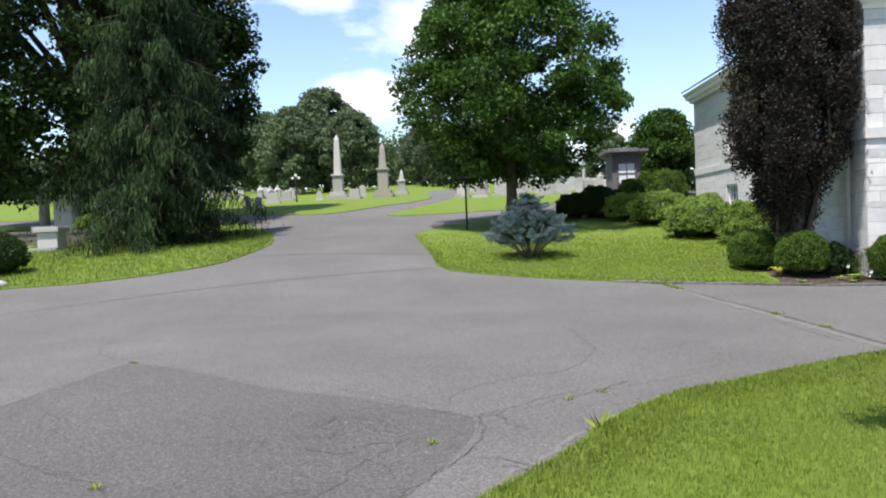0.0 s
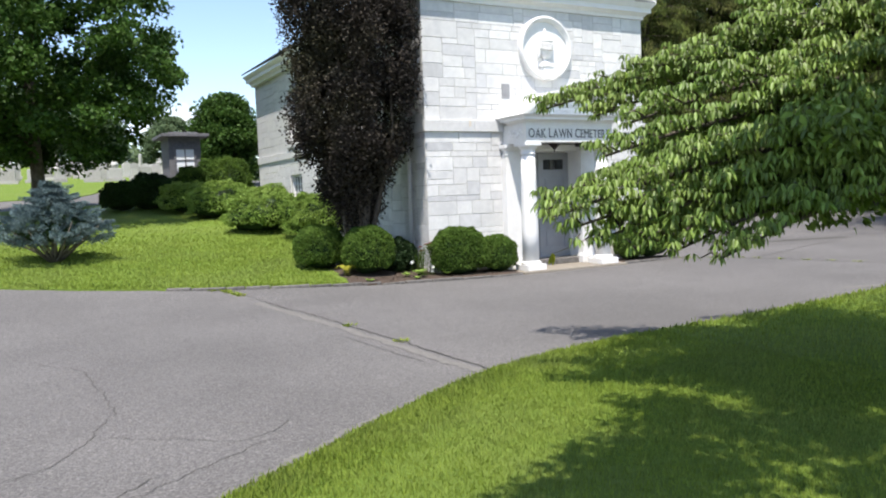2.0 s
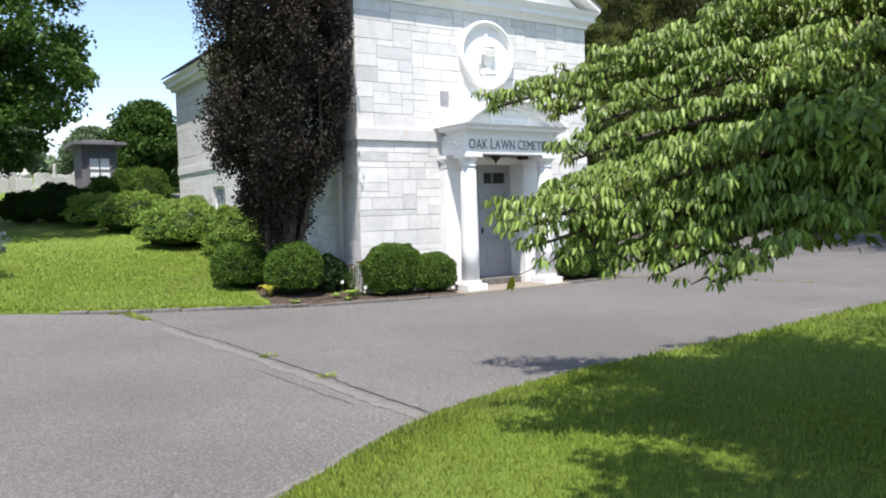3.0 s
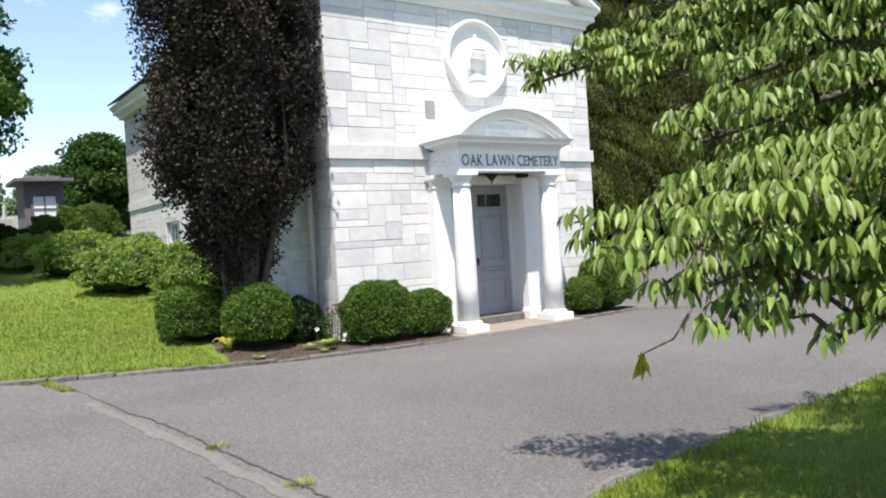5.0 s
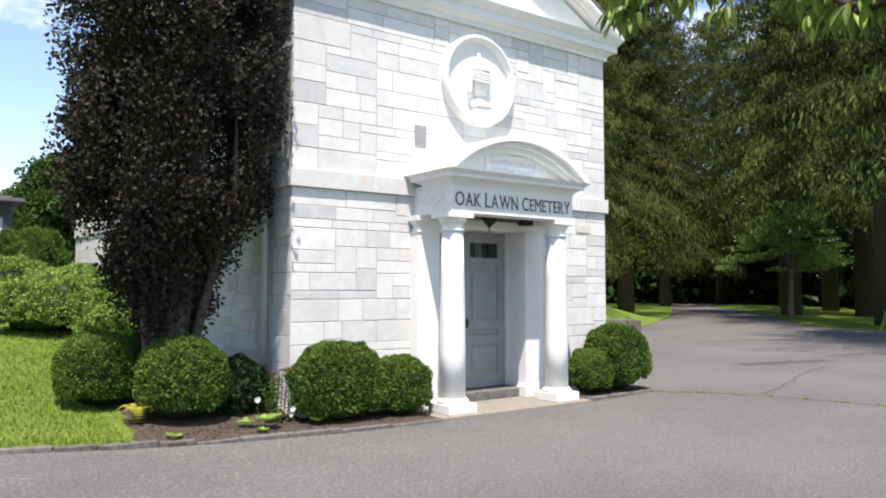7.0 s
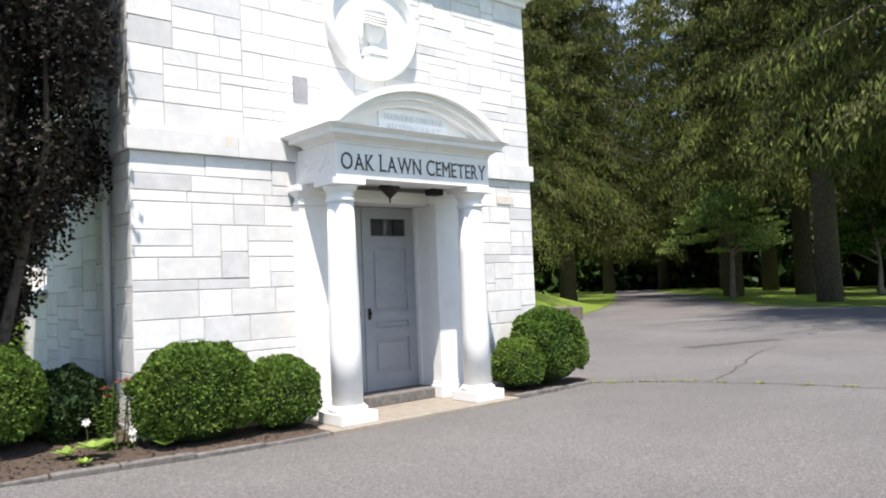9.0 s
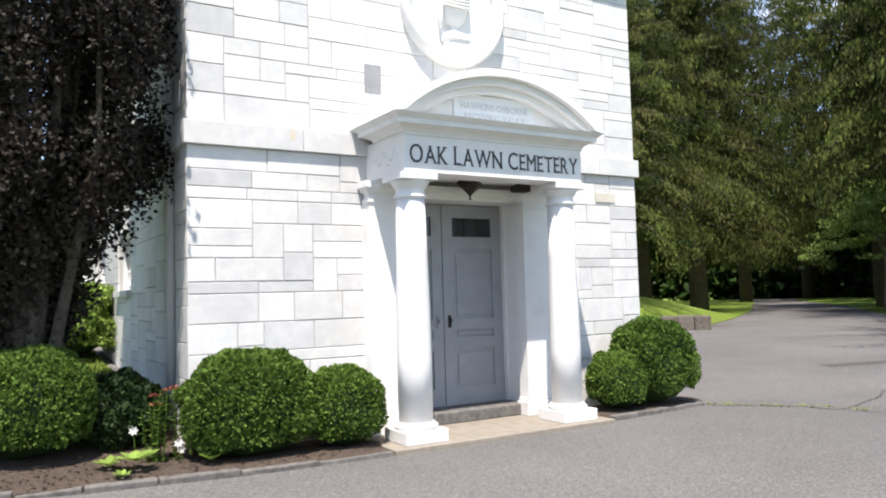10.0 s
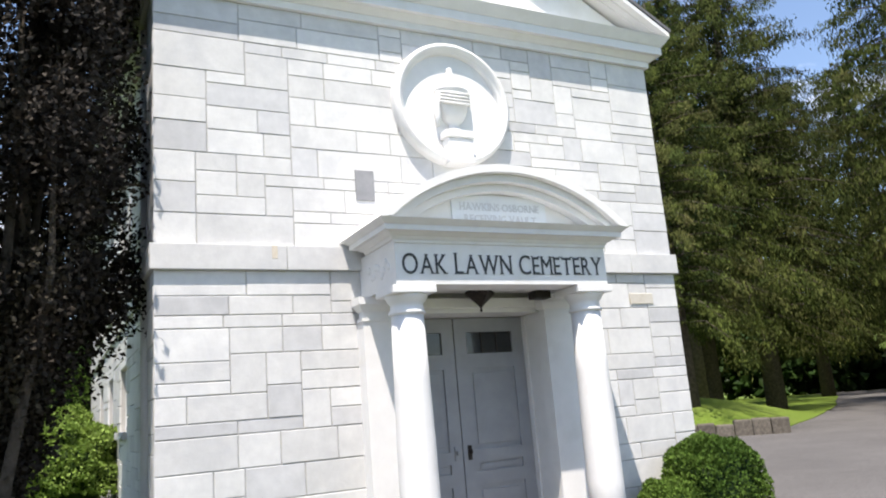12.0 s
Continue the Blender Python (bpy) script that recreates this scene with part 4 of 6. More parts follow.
def bush(name, at, rx, ry, rz, label, mat, seed, n=9000, size=0.03, lumps=0.10, group="", flat_top=0.0, core=True):
    """A clipped or loose shrub: leaves over a lumpy mound, and a dark core painted as inner shade."""
    x, y, z = at
    t = thing(name, at, label, "shrub", group)
    d = unit(n)
    d[:, 2] = np.where(d[:, 2] < -0.55, -d[:, 2], d[:, 2])
    wob = np.array([noise.noise((a * 2.3 + seed, b * 2.3, c * 2.3)) + 0.5 * noise.noise((a * 6, b * 6 + seed, c * 6)) for a, b, c in d])
    e = np.sign(d) * np.abs(d) ** (1 - flat_top)
    r = (1 + lumps * wob) * (1 - 0.16 * rng.random(n) ** 2)
    p = np.array((x, y, z + rz * 0.93)) + e * r[:, None] * np.array((rx, ry, rz))
    p[:, 2] = np.maximum(p[:, 2], z + 0.02)
    ln = size * (0.7 + 0.7 * rng.random(n))
    axis = unit(n) + d * 0.9 + np.array((0, 0, 0.35))
    soup("foliage", [leaf_arrays(p, axis, unit(n) * 0.7 + d, ln, ln * 0.62)], mat, t)
    # solid dark core: the shade between the leaves is put into its colour
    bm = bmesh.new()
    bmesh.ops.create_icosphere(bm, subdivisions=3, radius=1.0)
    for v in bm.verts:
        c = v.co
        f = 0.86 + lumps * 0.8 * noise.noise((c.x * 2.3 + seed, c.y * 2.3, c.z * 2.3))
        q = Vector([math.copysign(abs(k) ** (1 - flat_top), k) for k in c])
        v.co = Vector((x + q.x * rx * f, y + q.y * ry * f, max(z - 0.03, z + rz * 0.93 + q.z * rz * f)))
    part("core", bm, L_YEW_AND_SHADE, t, smooth=True)
    return t


# maple on the lawn
def maple_crown(u):
    return 4.45 * (0.55 + 0.45 * math.sin(math.pi * min(1, u * 1.1 + 0.12))) * (1 - max(0, u - 0.55) ** 1.6 * 1.7)


limbs_tree("maple", (1.05, 28.0, terrain(1.05, 28)), "large green maple with a rounded crown on the lawn", "tree", 10.4, 0.21, 1.75, maple_crown, L_MAPLE, M_BARK, 9, 3, clump_r=0.62, per=200, size=0.14, n_clump=480, inner=0.28)


# dark purple upright beech beside the vault
def purple_tree(at, height):
    x, y, z = at
    t = thing("purple_beech", at, "upright dark purple beech beside the marble vault", "tree")
    rnd = random.Random(8)
    bm = bmesh.new()
    cents, rads = [], []
    for k in range(26):
        a = 2 * math.pi * k / 26 * 3.1
        foot = Vector((x + 0.16 * math.cos(a) * rnd.random(), y + 0.16 * math.sin(a) * rnd.random(), z - 0.1))
        out = 0.25 + 0.6 * rnd.random()
        top = Vector((x + out * math.cos(a), y + out * math.sin(a), z + height * (0.55 + 0.4 * rnd.random())))
        low = foot.lerp(top, 0.25) + Vector((0.1 * math.cos(a), 0.1 * math.sin(a), 0))
        mid = foot.lerp(top, 0.6) + Vector((0.35 * out * math.cos(a), 0.35 * out * math.sin(a), 0))
        part("stem", tube([foot, low, mid, top], [0.075, 0.055, 0.03, 0.008], 6), M_BARK, t, smooth=True)
    for k in range(880):
        h = 1.15 + rnd.random() ** 0.9 * (height - 1.15)
        u = h / height
        r = 1.24 * min(1, (h - 0.95) / 2.3) ** 0.8 * (1 - max(0, u - 0.66) ** 1.4 * 2.2)
        a = rnd.uniform(0, 2 * math.pi)
        r *= 0.95 + 0.30 * noise.noise((math.cos(a) * 2.1, math.sin(a) * 2.1, h * 0.9))
        d = r * (1 - 0.62 * rnd.random() ** 1.8)
        cents.append((x + d * math.cos(a), y + d * math.sin(a), z + h))
        rads.append(0.19 + 0.12 * rnd.random())
    bm.free()
    soup("crown", [clumps(cents, rads, 190, 0.056, -0.5, 0.25, 1.5, 0.66)], L_PURPLE, t)


purple_tree((6.24, 17.18, 0.03), 8.2)

# big conifer and trees at the far side of the drive
conifer("weeping_spruce", (-11.1, 26.9, terrain(-11.1, 26.9)), "tall weeping dark green spruce on the lawn edge", 14.2, 2.95, L_WEEP, 5, first=0.6, trunk_r=0.35, hang=0.95, tiers=40, per=210, spray=0.024, power=0.85, arms=9, wild=0.85)
limbs_tree("oak", (-18.1, 35.2, terrain(-18.1, 35.2)), "very large dark green oak behind the wall", "tree", 18, 0.5, 1.6, lambda u: 7.6 * math.sin(math.pi * min(1, 0.25 + u * 0.72)) ** 0.7, L_DARK, M_BARK, 22, 5, clump_r=1.1, per=190, size=0.24, n_clump=520)
limbs_tree("oak", (-14.6, 39.6, terrain(-14.6, 39.6)), "tall dark green tree behind the spruce", "tree", 19, 0.4, 2.0, lambda u: 3.9 * math.sin(math.pi * min(1, 0.25 + u * 0.7)) ** 0.6, L_DARK, M_BARK, 18, 6, clump_r=0.85, per=200, size=0.21, n_clump=330)


def blue_spruce(at):
    x, y, z = at
    t = thing("blue_spruce", at, "small mounded silvery blue spruce on the lawn", "shrub")
    rnd = random.Random(4)
    bm = bmesh.new()
    for k in range(20):
        a = 2 * math.pi * k / 20
        r = 0.55 + 0.5 * rnd.random()
        tube([(x, y, z - 0.05), (x + 0.35 * r * math.cos(a), y + 0.35 * r * math.sin(a), z + 0.22), (x + r * math.cos(a), y + r * math.sin(a), z + 0.5 + 0.4 * rnd.random())], [0.035, 0.02, 0.006], 5, bm)
    tube([(x, y, z - 0.05), (x, y, z + 1.5)], [0.07, 0.01], 8, bm)
    base, way = [], []
    for k in range(560):
        layer = rnd.randrange(9)
        h = 0.42 + 0.135 * layer + rnd.gauss(0, 0.025)
        r = 1.36 * (1 - layer / 8.6) ** 0.8 * (0.78 if layer == 0 else 1.0) + 0.05
        a = rnd.uniform(0, 2 * math.pi)
        lump = 0.95 + 0.35 * noise.noise((math.cos(a) * 2.4, math.sin(a) * 2.4, layer * 1.7))
        d = r * lump * (1 - 0.55 * rnd.random() ** 2)
        tip = Vector((x + d * math.cos(a), y + d * math.sin(a), z + h + 0.10 * (d / max(r, 0.1)) ** 2))
        v = Vector((math.cos(a), math.sin(a), 0.15 + rnd.random() * 0.3)).normalized()
        for i in range(75):
            s = rnd.random()
            p = tip - v * 0.24 * s
            n = Vector((rnd.gauss(0, 1), rnd.gauss(0, 1), rnd.gauss(0.3, 1))).normalized()
            base.append(p + n * (0.012 + 0.05 * s))
            way.append(n * 0.8 + v * 0.7)
    base, way = np.array(base), np.array(way)
    n = len(base)
    ln = 0.065 * (0.7 + 0.6 * rng.random(n))
    part("stem", bm, M_BARK_PALE, t, smooth=True)
    # dark ball painted as the shade in the gaps between the sprays
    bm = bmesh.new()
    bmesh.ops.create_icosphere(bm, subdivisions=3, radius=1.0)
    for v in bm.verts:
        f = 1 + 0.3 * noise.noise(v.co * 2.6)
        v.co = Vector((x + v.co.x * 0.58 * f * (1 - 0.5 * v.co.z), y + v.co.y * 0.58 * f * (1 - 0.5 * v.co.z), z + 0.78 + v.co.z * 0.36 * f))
    part("core", bm, L_YEW_AND_SHADE, t, smooth=True)
    soup("foliage", [leaf_arrays(base, way, unit(n), ln, ln * 0.26)], L_BLUE, t)


blue_spruce((1.07, 20.7, terrain(1.07, 20.7) + 0.03))

# clipped boxwoods and shrubs by the vault
bush("boxwood", (5.64, 17.72, terrain(5.64, 17.7) + 0.02), 0.49, 0.49, 0.44, "rounded clipped green boxwood at the lawn corner", L_BOX, 2, 15000, 0.034, 0.09, "clipped boxwoods", 0.18)
bush("boxwood", (6.29, 16.80, terrain(6.29, 16.8) + 0.02), 0.48, 0.48, 0.48, "rounded clipped green boxwood beside the mulch bed", L_BOX, 3, 16000, 0.034, 0.09, "clipped boxwoods", 0.18)
bush("boxwood", (7.95, 16.22, 0.02), 0.60, 0.40, 0.50, "large dark green boxwood against the marble wall", L_BOX, 4, 17000, 0.036, 0.13, "clipped boxwoods", 0.1)
bush("boxwood", (8.83, 16.20, 0.02), 0.40, 0.36, 0.39, "small green boxwood beside the porch column", L_BOX, 5, 8000, 0.034, 0.11, "clipped boxwoods", 0.1)
bush("boxwood", (12.95, 16.22, 0.02), 0.58, 0.44, 0.54, "dark green boxwood at the wall corner", L_BOX, 6, 14000, 0.036, 0.14, "clipped boxwoods", 0.08)
bush("boxwood", (12.28, 16.18, 0.02), 0.34, 0.34, 0.36, "small green boxwood beside the porch plinth", L_BOX, 7, 6000, 0.034, 0.13, "clipped boxwoods", 0.08)
bush("yew", (6.98, 17.05, 0.02), 0.45, 0.40, 0.40, "low dark yew in the shade of the beech", L_YEW_AND_SHADE, 8, 6000, 0.045, 0.15)
for k, (x, y, rx, rz, mat, name, text) in enumerate((
        (6.20, 23.5, 1.0, 0.56, L_SPIREA, "spirea", "broad light green spirea along the vault wall"),
        (6.95, 21.7, 0.75, 0.58, L_SPIREA, "spirea", "loose light green spirea beside the beech"),
        (6.75, 25.6, 0.85, 0.55, L_SPIREA, "spirea", "light green spirea below the side windows"),
        (5.95, 27.2, 1.05, 0.58, L_SPIREA, "spirea", "yellow-green spirea on the slope"),
        (5.30, 29.0, 0.85, 0.50, L_SPIREA, "spirea", "small light green shrub on the slope"),
        (6.95, 30.2, 0.75, 0.85, L_BOX, "holly", "tall rounded green shrub beside the wall"),
        (5.05, 30.8, 0.70, 0.50, L_DARK, "yew", "dark green yew on the slope"),
        (4.30, 30.5, 0.66, 0.52, L_DARK, "yew", "dark rounded yew in the maple shade"),
        (3.45, 30.3, 0.60, 0.50, L_DARK, "yew", "dark rounded yew in the maple shade"),
        (4.6, 31.9, 0.75, 0.58, L_YEW_AND_SHADE, "yew", "dark rounded yew behind the others"),
        (6.1, 31.6, 0.75, 0.70, L_BOX, "holly", "green shrub behind the spirea"),
        (7.1, 32.6, 0.75, 0.85, L_BOX, "holly", "green shrub at the corner of the vault"))):
    bush(name, (x, y, terrain(x, y) + 0.02), rx, rx * 0.95, rz, text, mat, 20 + k, 14000, 0.05, 0.34, "shrubs on the slope", 0.05)
bush("yew", (-13.1, 21.1, terrain(-13.1, 21.1)), 0.75, 0.75, 0.58, "dark round shrub at the lawn edge", L_DARK, 40, 5000, 0.06, 0.15)
bush("holly", (-14.6, 29.4, terrain(-14.6, 29.4) + 0.3), 0.7, 0.6, 0.35, "low green shrub on the terrace", L_SPIREA, 41, 3500, 0.06, 0.2)

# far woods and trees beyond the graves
first = limbs_tree("far_tree", (-17, 88, terrain(-17, 88)), "distant green woodland tree", "tree", 11, 0.35, 1.2, lambda u: 5.6 * math.sin(math.pi * min(1, 0.22 + u * 0.76)) ** 0.7, L_FAR_HAZED, M_BARK, 8, 12, "distant woodland", 1.15, 120, 0.36, 190)
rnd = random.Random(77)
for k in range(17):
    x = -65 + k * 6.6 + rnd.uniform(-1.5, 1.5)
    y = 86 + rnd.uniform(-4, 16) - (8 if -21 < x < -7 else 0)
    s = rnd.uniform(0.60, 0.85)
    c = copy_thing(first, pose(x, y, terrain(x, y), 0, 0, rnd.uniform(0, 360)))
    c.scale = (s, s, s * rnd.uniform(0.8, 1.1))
limbs_tree("garden_tree", (9.7, 42.0, terrain(9.7, 42)), "rounded green tree behind the vault", "tree", 4.2, 0.16, 0.5, lambda u: 2.3 * math.sin(math.pi * min(1, 0.25 + u * 0.7)) ** 0.7, L_MAPLE, M_BARK, 8, 15, clump_r=0.6, per=190, size=0.16, n_clump=170, inner=0.35)
conifer("far_spruce", (-4.3, 92, terrain(-4.3, 92)), "distant dark green conical spruce", 11, 3.2, L_WEEP, 9, first=0.5, tiers=24, per=14, spray=0.16, arms=8, group="distant woodland")

def wood_band(name, x0, y0, x1, y1, height, n, size, mat, label):
    """A closed edge of far woodland."""
    k = rng.random(n)
    px, py = x0 + (x1 - x0) * k, y0 + (y1 - y0) * k
    depth = rng.normal(0, 2.5, n)
    dx, dy = (y1 - y0), -(x1 - x0)
    m = math.hypot(dx, dy)
    px, py = px + dx / m * depth, py + dy / m * depth
    top = np.array([height * (0.72 + 0.5 * noise.noise((a * 0.09, b * 0.09, 3)) + 0.2 * noise.noise((a * 0.4, b * 0.4, 7))) for a, b in zip(px, py)])
    pz = np.array([terrain(a, b) for a, b in zip(px, py)]) + top * rng.random(n) ** 0.8
    ln = size * (0.6 + 0.8 * rng.random(n))
    return tagged(soup(name, [leaf_arrays(np.stack((px, py, pz), 1), unit(n), unit(n) * 0.7 + np.array((0, -0.4, 0.5)), ln, ln * 0.8)], mat), label, "woodland", kind="stuff")


wood_band("far_woods", -130, 118, 70, 122, 11, 60000, 0.7, L_FAR_HAZED, "distant green woodland beyond the cemetery")
# near-black leaves: the shade under the hemlocks is put into their colour
wood_band("dark_woods", 60, 10, 92, 62, 14, 34000, 1.0, L_YEW_AND_SHADE, "dark woodland behind the hemlocks")
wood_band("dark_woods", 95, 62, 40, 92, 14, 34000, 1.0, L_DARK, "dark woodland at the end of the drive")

# tall hemlocks over the drive
a_tree = conifer("hemlock", (38.5, 41.0, 0), "tall dark hemlock with drooping sprays", 25, 7.0, L_FIR, 21, first=4.8, trunk_r=0.42, hang=0.75, tiers=36, per=270, spray=0.040, power=0.45, arms=7, wild=0.45, group="tall hemlocks")
b_tree = conifer("hemlock", (39.7, 23.5, 0), "tall dark hemlock with a thick bare trunk", 26, 6.8, L_FIR, 22, first=7.0, trunk_r=0.46, hang=0.8, tiers=34, per=270, spray=0.042, power=0.6, arms=7, wild=0.45, group="tall hemlocks")
for k, (src, x, y, r, s) in enumerate(((a_tree, 66, 55, 40, 1.15), (a_tree, 27.0, 30.9, 130, 0.62), (a_tree, 28.5, 42, 200, 0.9), (b_tree, 52, 30, 200, 1.05), (a_tree, 54, 50, 250, 1.05), (b_tree, 46, 20, 80, 1.0), (a_tree, 42, 53, 310, 1.15), (b_tree, 58, 22, 160, 1.1), (a_tree, 56, 66, 75, 1.2), (b_tree, 62, 37, 175, 1.1), (a_tree, 41, 39.2, 95, 1.05), (a_tree, 80, 58, 15, 1.35), (b_tree, 72, 46, 20, 1.2), (b_tree, 50.5, 33.8, 10, 1.2), (b_tree, 27.5, 14.0, 60, 0.9), (b_tree, 34.5, 16.5, 300, 0.95))):
    c = copy_thing(src, pose(x, y, mound(x, y), 0, 0, r))
    c.scale = (s, s, s)
pine = conifer("pine", (34.2, 37.6, 0.5), "tall thin pine with sparse dark boughs", 21, 3.6, L_WEEP, 31, first=4.0, trunk_r=0.30, hang=0.45, tiers=30, per=60, spray=0.06, power=0.4, arms=6, dead=0.35)
limbs_tree("small_dogwood", (46.0, 31.4, 0), "small bright green tree under the hemlocks", "tree", 6.6, 0.17, 2.6, lambda u: 4.6 * (1 - 0.75 * u), L_LIME, M_BARK_PALE, 10, 18, clump_r=0.95, per=130, size=0.15, n_clump=85, up=0.85, squash=0.22)
limbs_tree("small_dogwood", (47.5, 24.2, 0), "small green tree in the shade of the wood", "tree", 5.2, 0.16, 1.7, lambda u: 3.4 * (1 - 0.7 * u), L_MAPLE, M_BARK_PALE, 10, 19, clump_r=0.9, per=130, size=0.15, n_clump=80, up=0.85, squash=0.25)
rnd = random.Random(5)
# shrubs in the same near-black colour, standing in for woodland shade
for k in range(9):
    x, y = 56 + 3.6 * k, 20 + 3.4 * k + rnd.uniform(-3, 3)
    bush("understorey", (x, y, 0), 2.6, 2.6, 1.7 + rnd.random(), "dark shrub in the wood", L_YEW_AND_SHADE, 60 + k, 3500, 0.22, 0.3, "shrubs in the wood")


# ---- dogwood over the lawn ----
def dogwood(at):
    x, y, z = at
    t = thing("dogwood", at, "green dogwood with layered boughs and drooping leaves", "tree")
    rnd = random.Random(14)
    bm = tube([(x, y, z - 0.1), (x - 0.1, y + 0.1, z + 1.0), (x - 0.25, y + 0.3, z + 2.2), (x - 0.2, y + 0.2, z + 4.4)], [0.15, 0.11, 0.08, 0.03], 12)
    pos, way, nor, size = [], [], [], []

    def cluster(p, out, count=7, s=1.0):
        for i in range(count):
            a = 2 * math.pi * i / count + rnd.random() * 0.7
            v = Vector((math.cos(a), math.sin(a), -1.0 - 1.8 * rnd.random())) + out * 0.3
            pos.append(p + Vector((v.x, v.y, 0)) * 0.035)
            way.append(v + Vector((rnd.gauss(0, 0.22), rnd.gauss(0, 0.22), 0)))
            nor.append(Vector((v.x, v.y, 0.0)) * 0.9 + Vector((rnd.gauss(0, 0.25), rnd.gauss(0, 0.25), 0.9)))
            size.append((0.058 + 0.034 * rnd.random()) * s)

    def bough(start, end, width, n_twig, sag):
        a, b = Vector(start), Vector(end)
        d = (b - a).normalized()
        side = d.cross(Vector((0, 0, 1))).normalized()
        at_s = lambda s: a.lerp(b, s) + Vector((0, 0, 0.30 * math.sin(math.pi * s) - sag * s * s))
        n_twig = int(n_twig * 1.35)
        wood = tube([at_s(s / 6) for s in range(7)], [0.045 - 0.006 * s for s in range(7)], 6)
        for k in range(n_twig):
            s = 0.18 + 0.82 * (k + rnd.random()) / n_twig
            w = width * (0.35 + 0.75 * math.sin(math.pi * min(1, 0.15 + s * 0.8))) * (0.5 + 0.6 * rnd.random())
            sign = 1 if k % 2 else -1
            p0 = at_s(s)
            p1 = p0 + side * sign * w + d * w * (0.4 + 0.4 * rnd.random()) + Vector((0, 0, rnd.uniform(-0.02, 0.12)))
            tube([p0, p0.lerp(p1, 0.5) + Vector((0, 0, 0.04)), p1], [0.012, 0.008, 0.004], 4, wood)
            for q in range(max(3, int(w / 0.034))):
                f = (q + 0.6) / max(3, int(w / 0.034))
                c = p0.lerp(p1, min(1, f)) + Vector((rnd.gauss(0, 0.035), rnd.gauss(0, 0.035), 0.05 * math.sin(math.pi * f) + rnd.gauss(0, 0.02)))
                cluster(c, side * sign * 0.5 + d * 0.5, rnd.choice((5, 6, 7, 8)))
        cluster(b + Vector((0, 0, -sag)), d, 8)
        part("bough", wood, M_BARK, t, smooth=True)

    top = lambda h: (x - 0.15, y + 0.2, z + h)
    bough(top(1.75), (3.97, 7.90, 1.50), 0.40, 48, 0.10)
    bough(top(1.6), (4.25, 7.72, 1.36), 0.45, 44, 0.15)
    bough(top(1.45), (4.62, 7.30, 1.25), 0.40, 38, 0.12)
    bough(top(1.7), (4.45, 8.05, 1.70), 0.45, 40, 0.12)
    bough(top(1.6), (4.24, 8.38, 1.58), 0.20, 46, 0.08)
    bough(top(1.5), (4.10, 7.80, 1.40), 0.30, 40, 0.08)
    bough(top(1.5), (4.42, 7.78, 1.42), 0.36, 40, 0.10)
    bough(top(1.3), (4.40, 7.50, 1.25), 0.36, 40, 0.10)
    bough(top(1.4), (4.75, 7.0, 1.20), 0.45, 40, 0.12)
    bough(top(1.5), (4.9, 7.6, 1.30), 0.45, 40, 0.12)
    bough(top(1.9), (4.75, 8.2, 1.95), 0.45, 40, 0.08)
    bough(top(2.0), (5.3, 8.5, 1.85), 0.50, 40, 0.08)
    bough(top(1.9), (5.0, 7.5, 1.75), 0.55, 40, 0.05)
    bough(top(2.3), (5.15, 9.58, 2.48), 0.42, 54, 0.06)
    bough(top(2.3), (5.35, 9.0, 2.35), 0.50, 46, 0.05)
    bough(top(2.2), (5.1, 8.3, 2.20), 0.50, 40, 0.05)
    bough(top(2.5), (5.6, 9.1, 2.52), 0.50, 44, 0.05)
    bough(top(2.6), (5.7, 8.4, 2.60), 0.55, 36, 0.0)
    bough(top(2.2), (5.6, 7.4, 2.15), 0.60, 34, 0.0)
    bough(top(3.1), (7.0, 8.1, 3.0), 0.7, 30, 0.0)
    bough(top(3.3), (7.3, 8.5, 3.3), 0.8, 26, 0.05)
    bough(top(3.5), (7.0, 7.6, 3.5), 0.8, 26, 0.0)
    bough(top(3.8), (7.9, 8.0, 3.8), 0.8, 24, 0.0)
    bough(top(4.0), (7.4, 7.6, 4.3), 0.7, 18, 0.0)
    bough(top(3.8), (3.2, 4.5, 4.3), 0.9, 30, 0.0)
    bough(top(3.6), (4.3, 5.0, 3.9), 0.9, 30, 0.0)
    bough(top(3.9), (4.6, 3.5, 4.1), 0.9, 30, 0.0)
    bough(top(3.2), (5.6, 4.0, 3.3), 0.9, 26, 0.0)
    bough(top(3.4), (5.0, 5.1, 3.6), 0.8, 26, 0.0)
    bough(top(4.1), (2.5, 4.1, 4.8), 0.8, 26, 0.0)
    bough(top(2.4), (10.4, 8.4, 2.4), 0.85, 24, 0.0)
    bough(top(3.2), (10.6, 5.6, 3.4), 0.85, 24, 0.0)
    bough(top(2.6), (9.4, 3.8, 2.7), 0.85, 22, 0.0)
    bough(top(2.2), (6.6, 4.6, 2.4), 0.85, 24, 0.0)
    bough(top(3.0), (6.2, 5.6, 3.1), 0.85, 24, 0.0)
    bough(top(3.9), (9.8, 7.2, 4.2), 0.8, 20, 0.0)
    part("trunk", bm, M_BARK_PALE, t, smooth=True)
    ln = np.array(size)
    # the thick of the crown, and high boughs whose shade lies on the lawn
    inner = [(5.9, 8.2), (6.6, 8.8), (9.0, 8.0), (9.4, 5.8), (6.6, 5.9), (5.7, 7.2)]
    outer = [(1.8, 6.0), (2.6, 6.35), (3.9, 6.9), (4.6, 7.5), (6.3, 7.5), (8.0, 6.4), (5.2, 5.3), (2.1, 5.4)]
    # clumps added out of view, only to block sun and sky over the lawn
    behind = [(5.4, 4.4), (8.5, 5.9), (12.2, 6.2), (12.5, 1.5), (7.0, 0.8)]
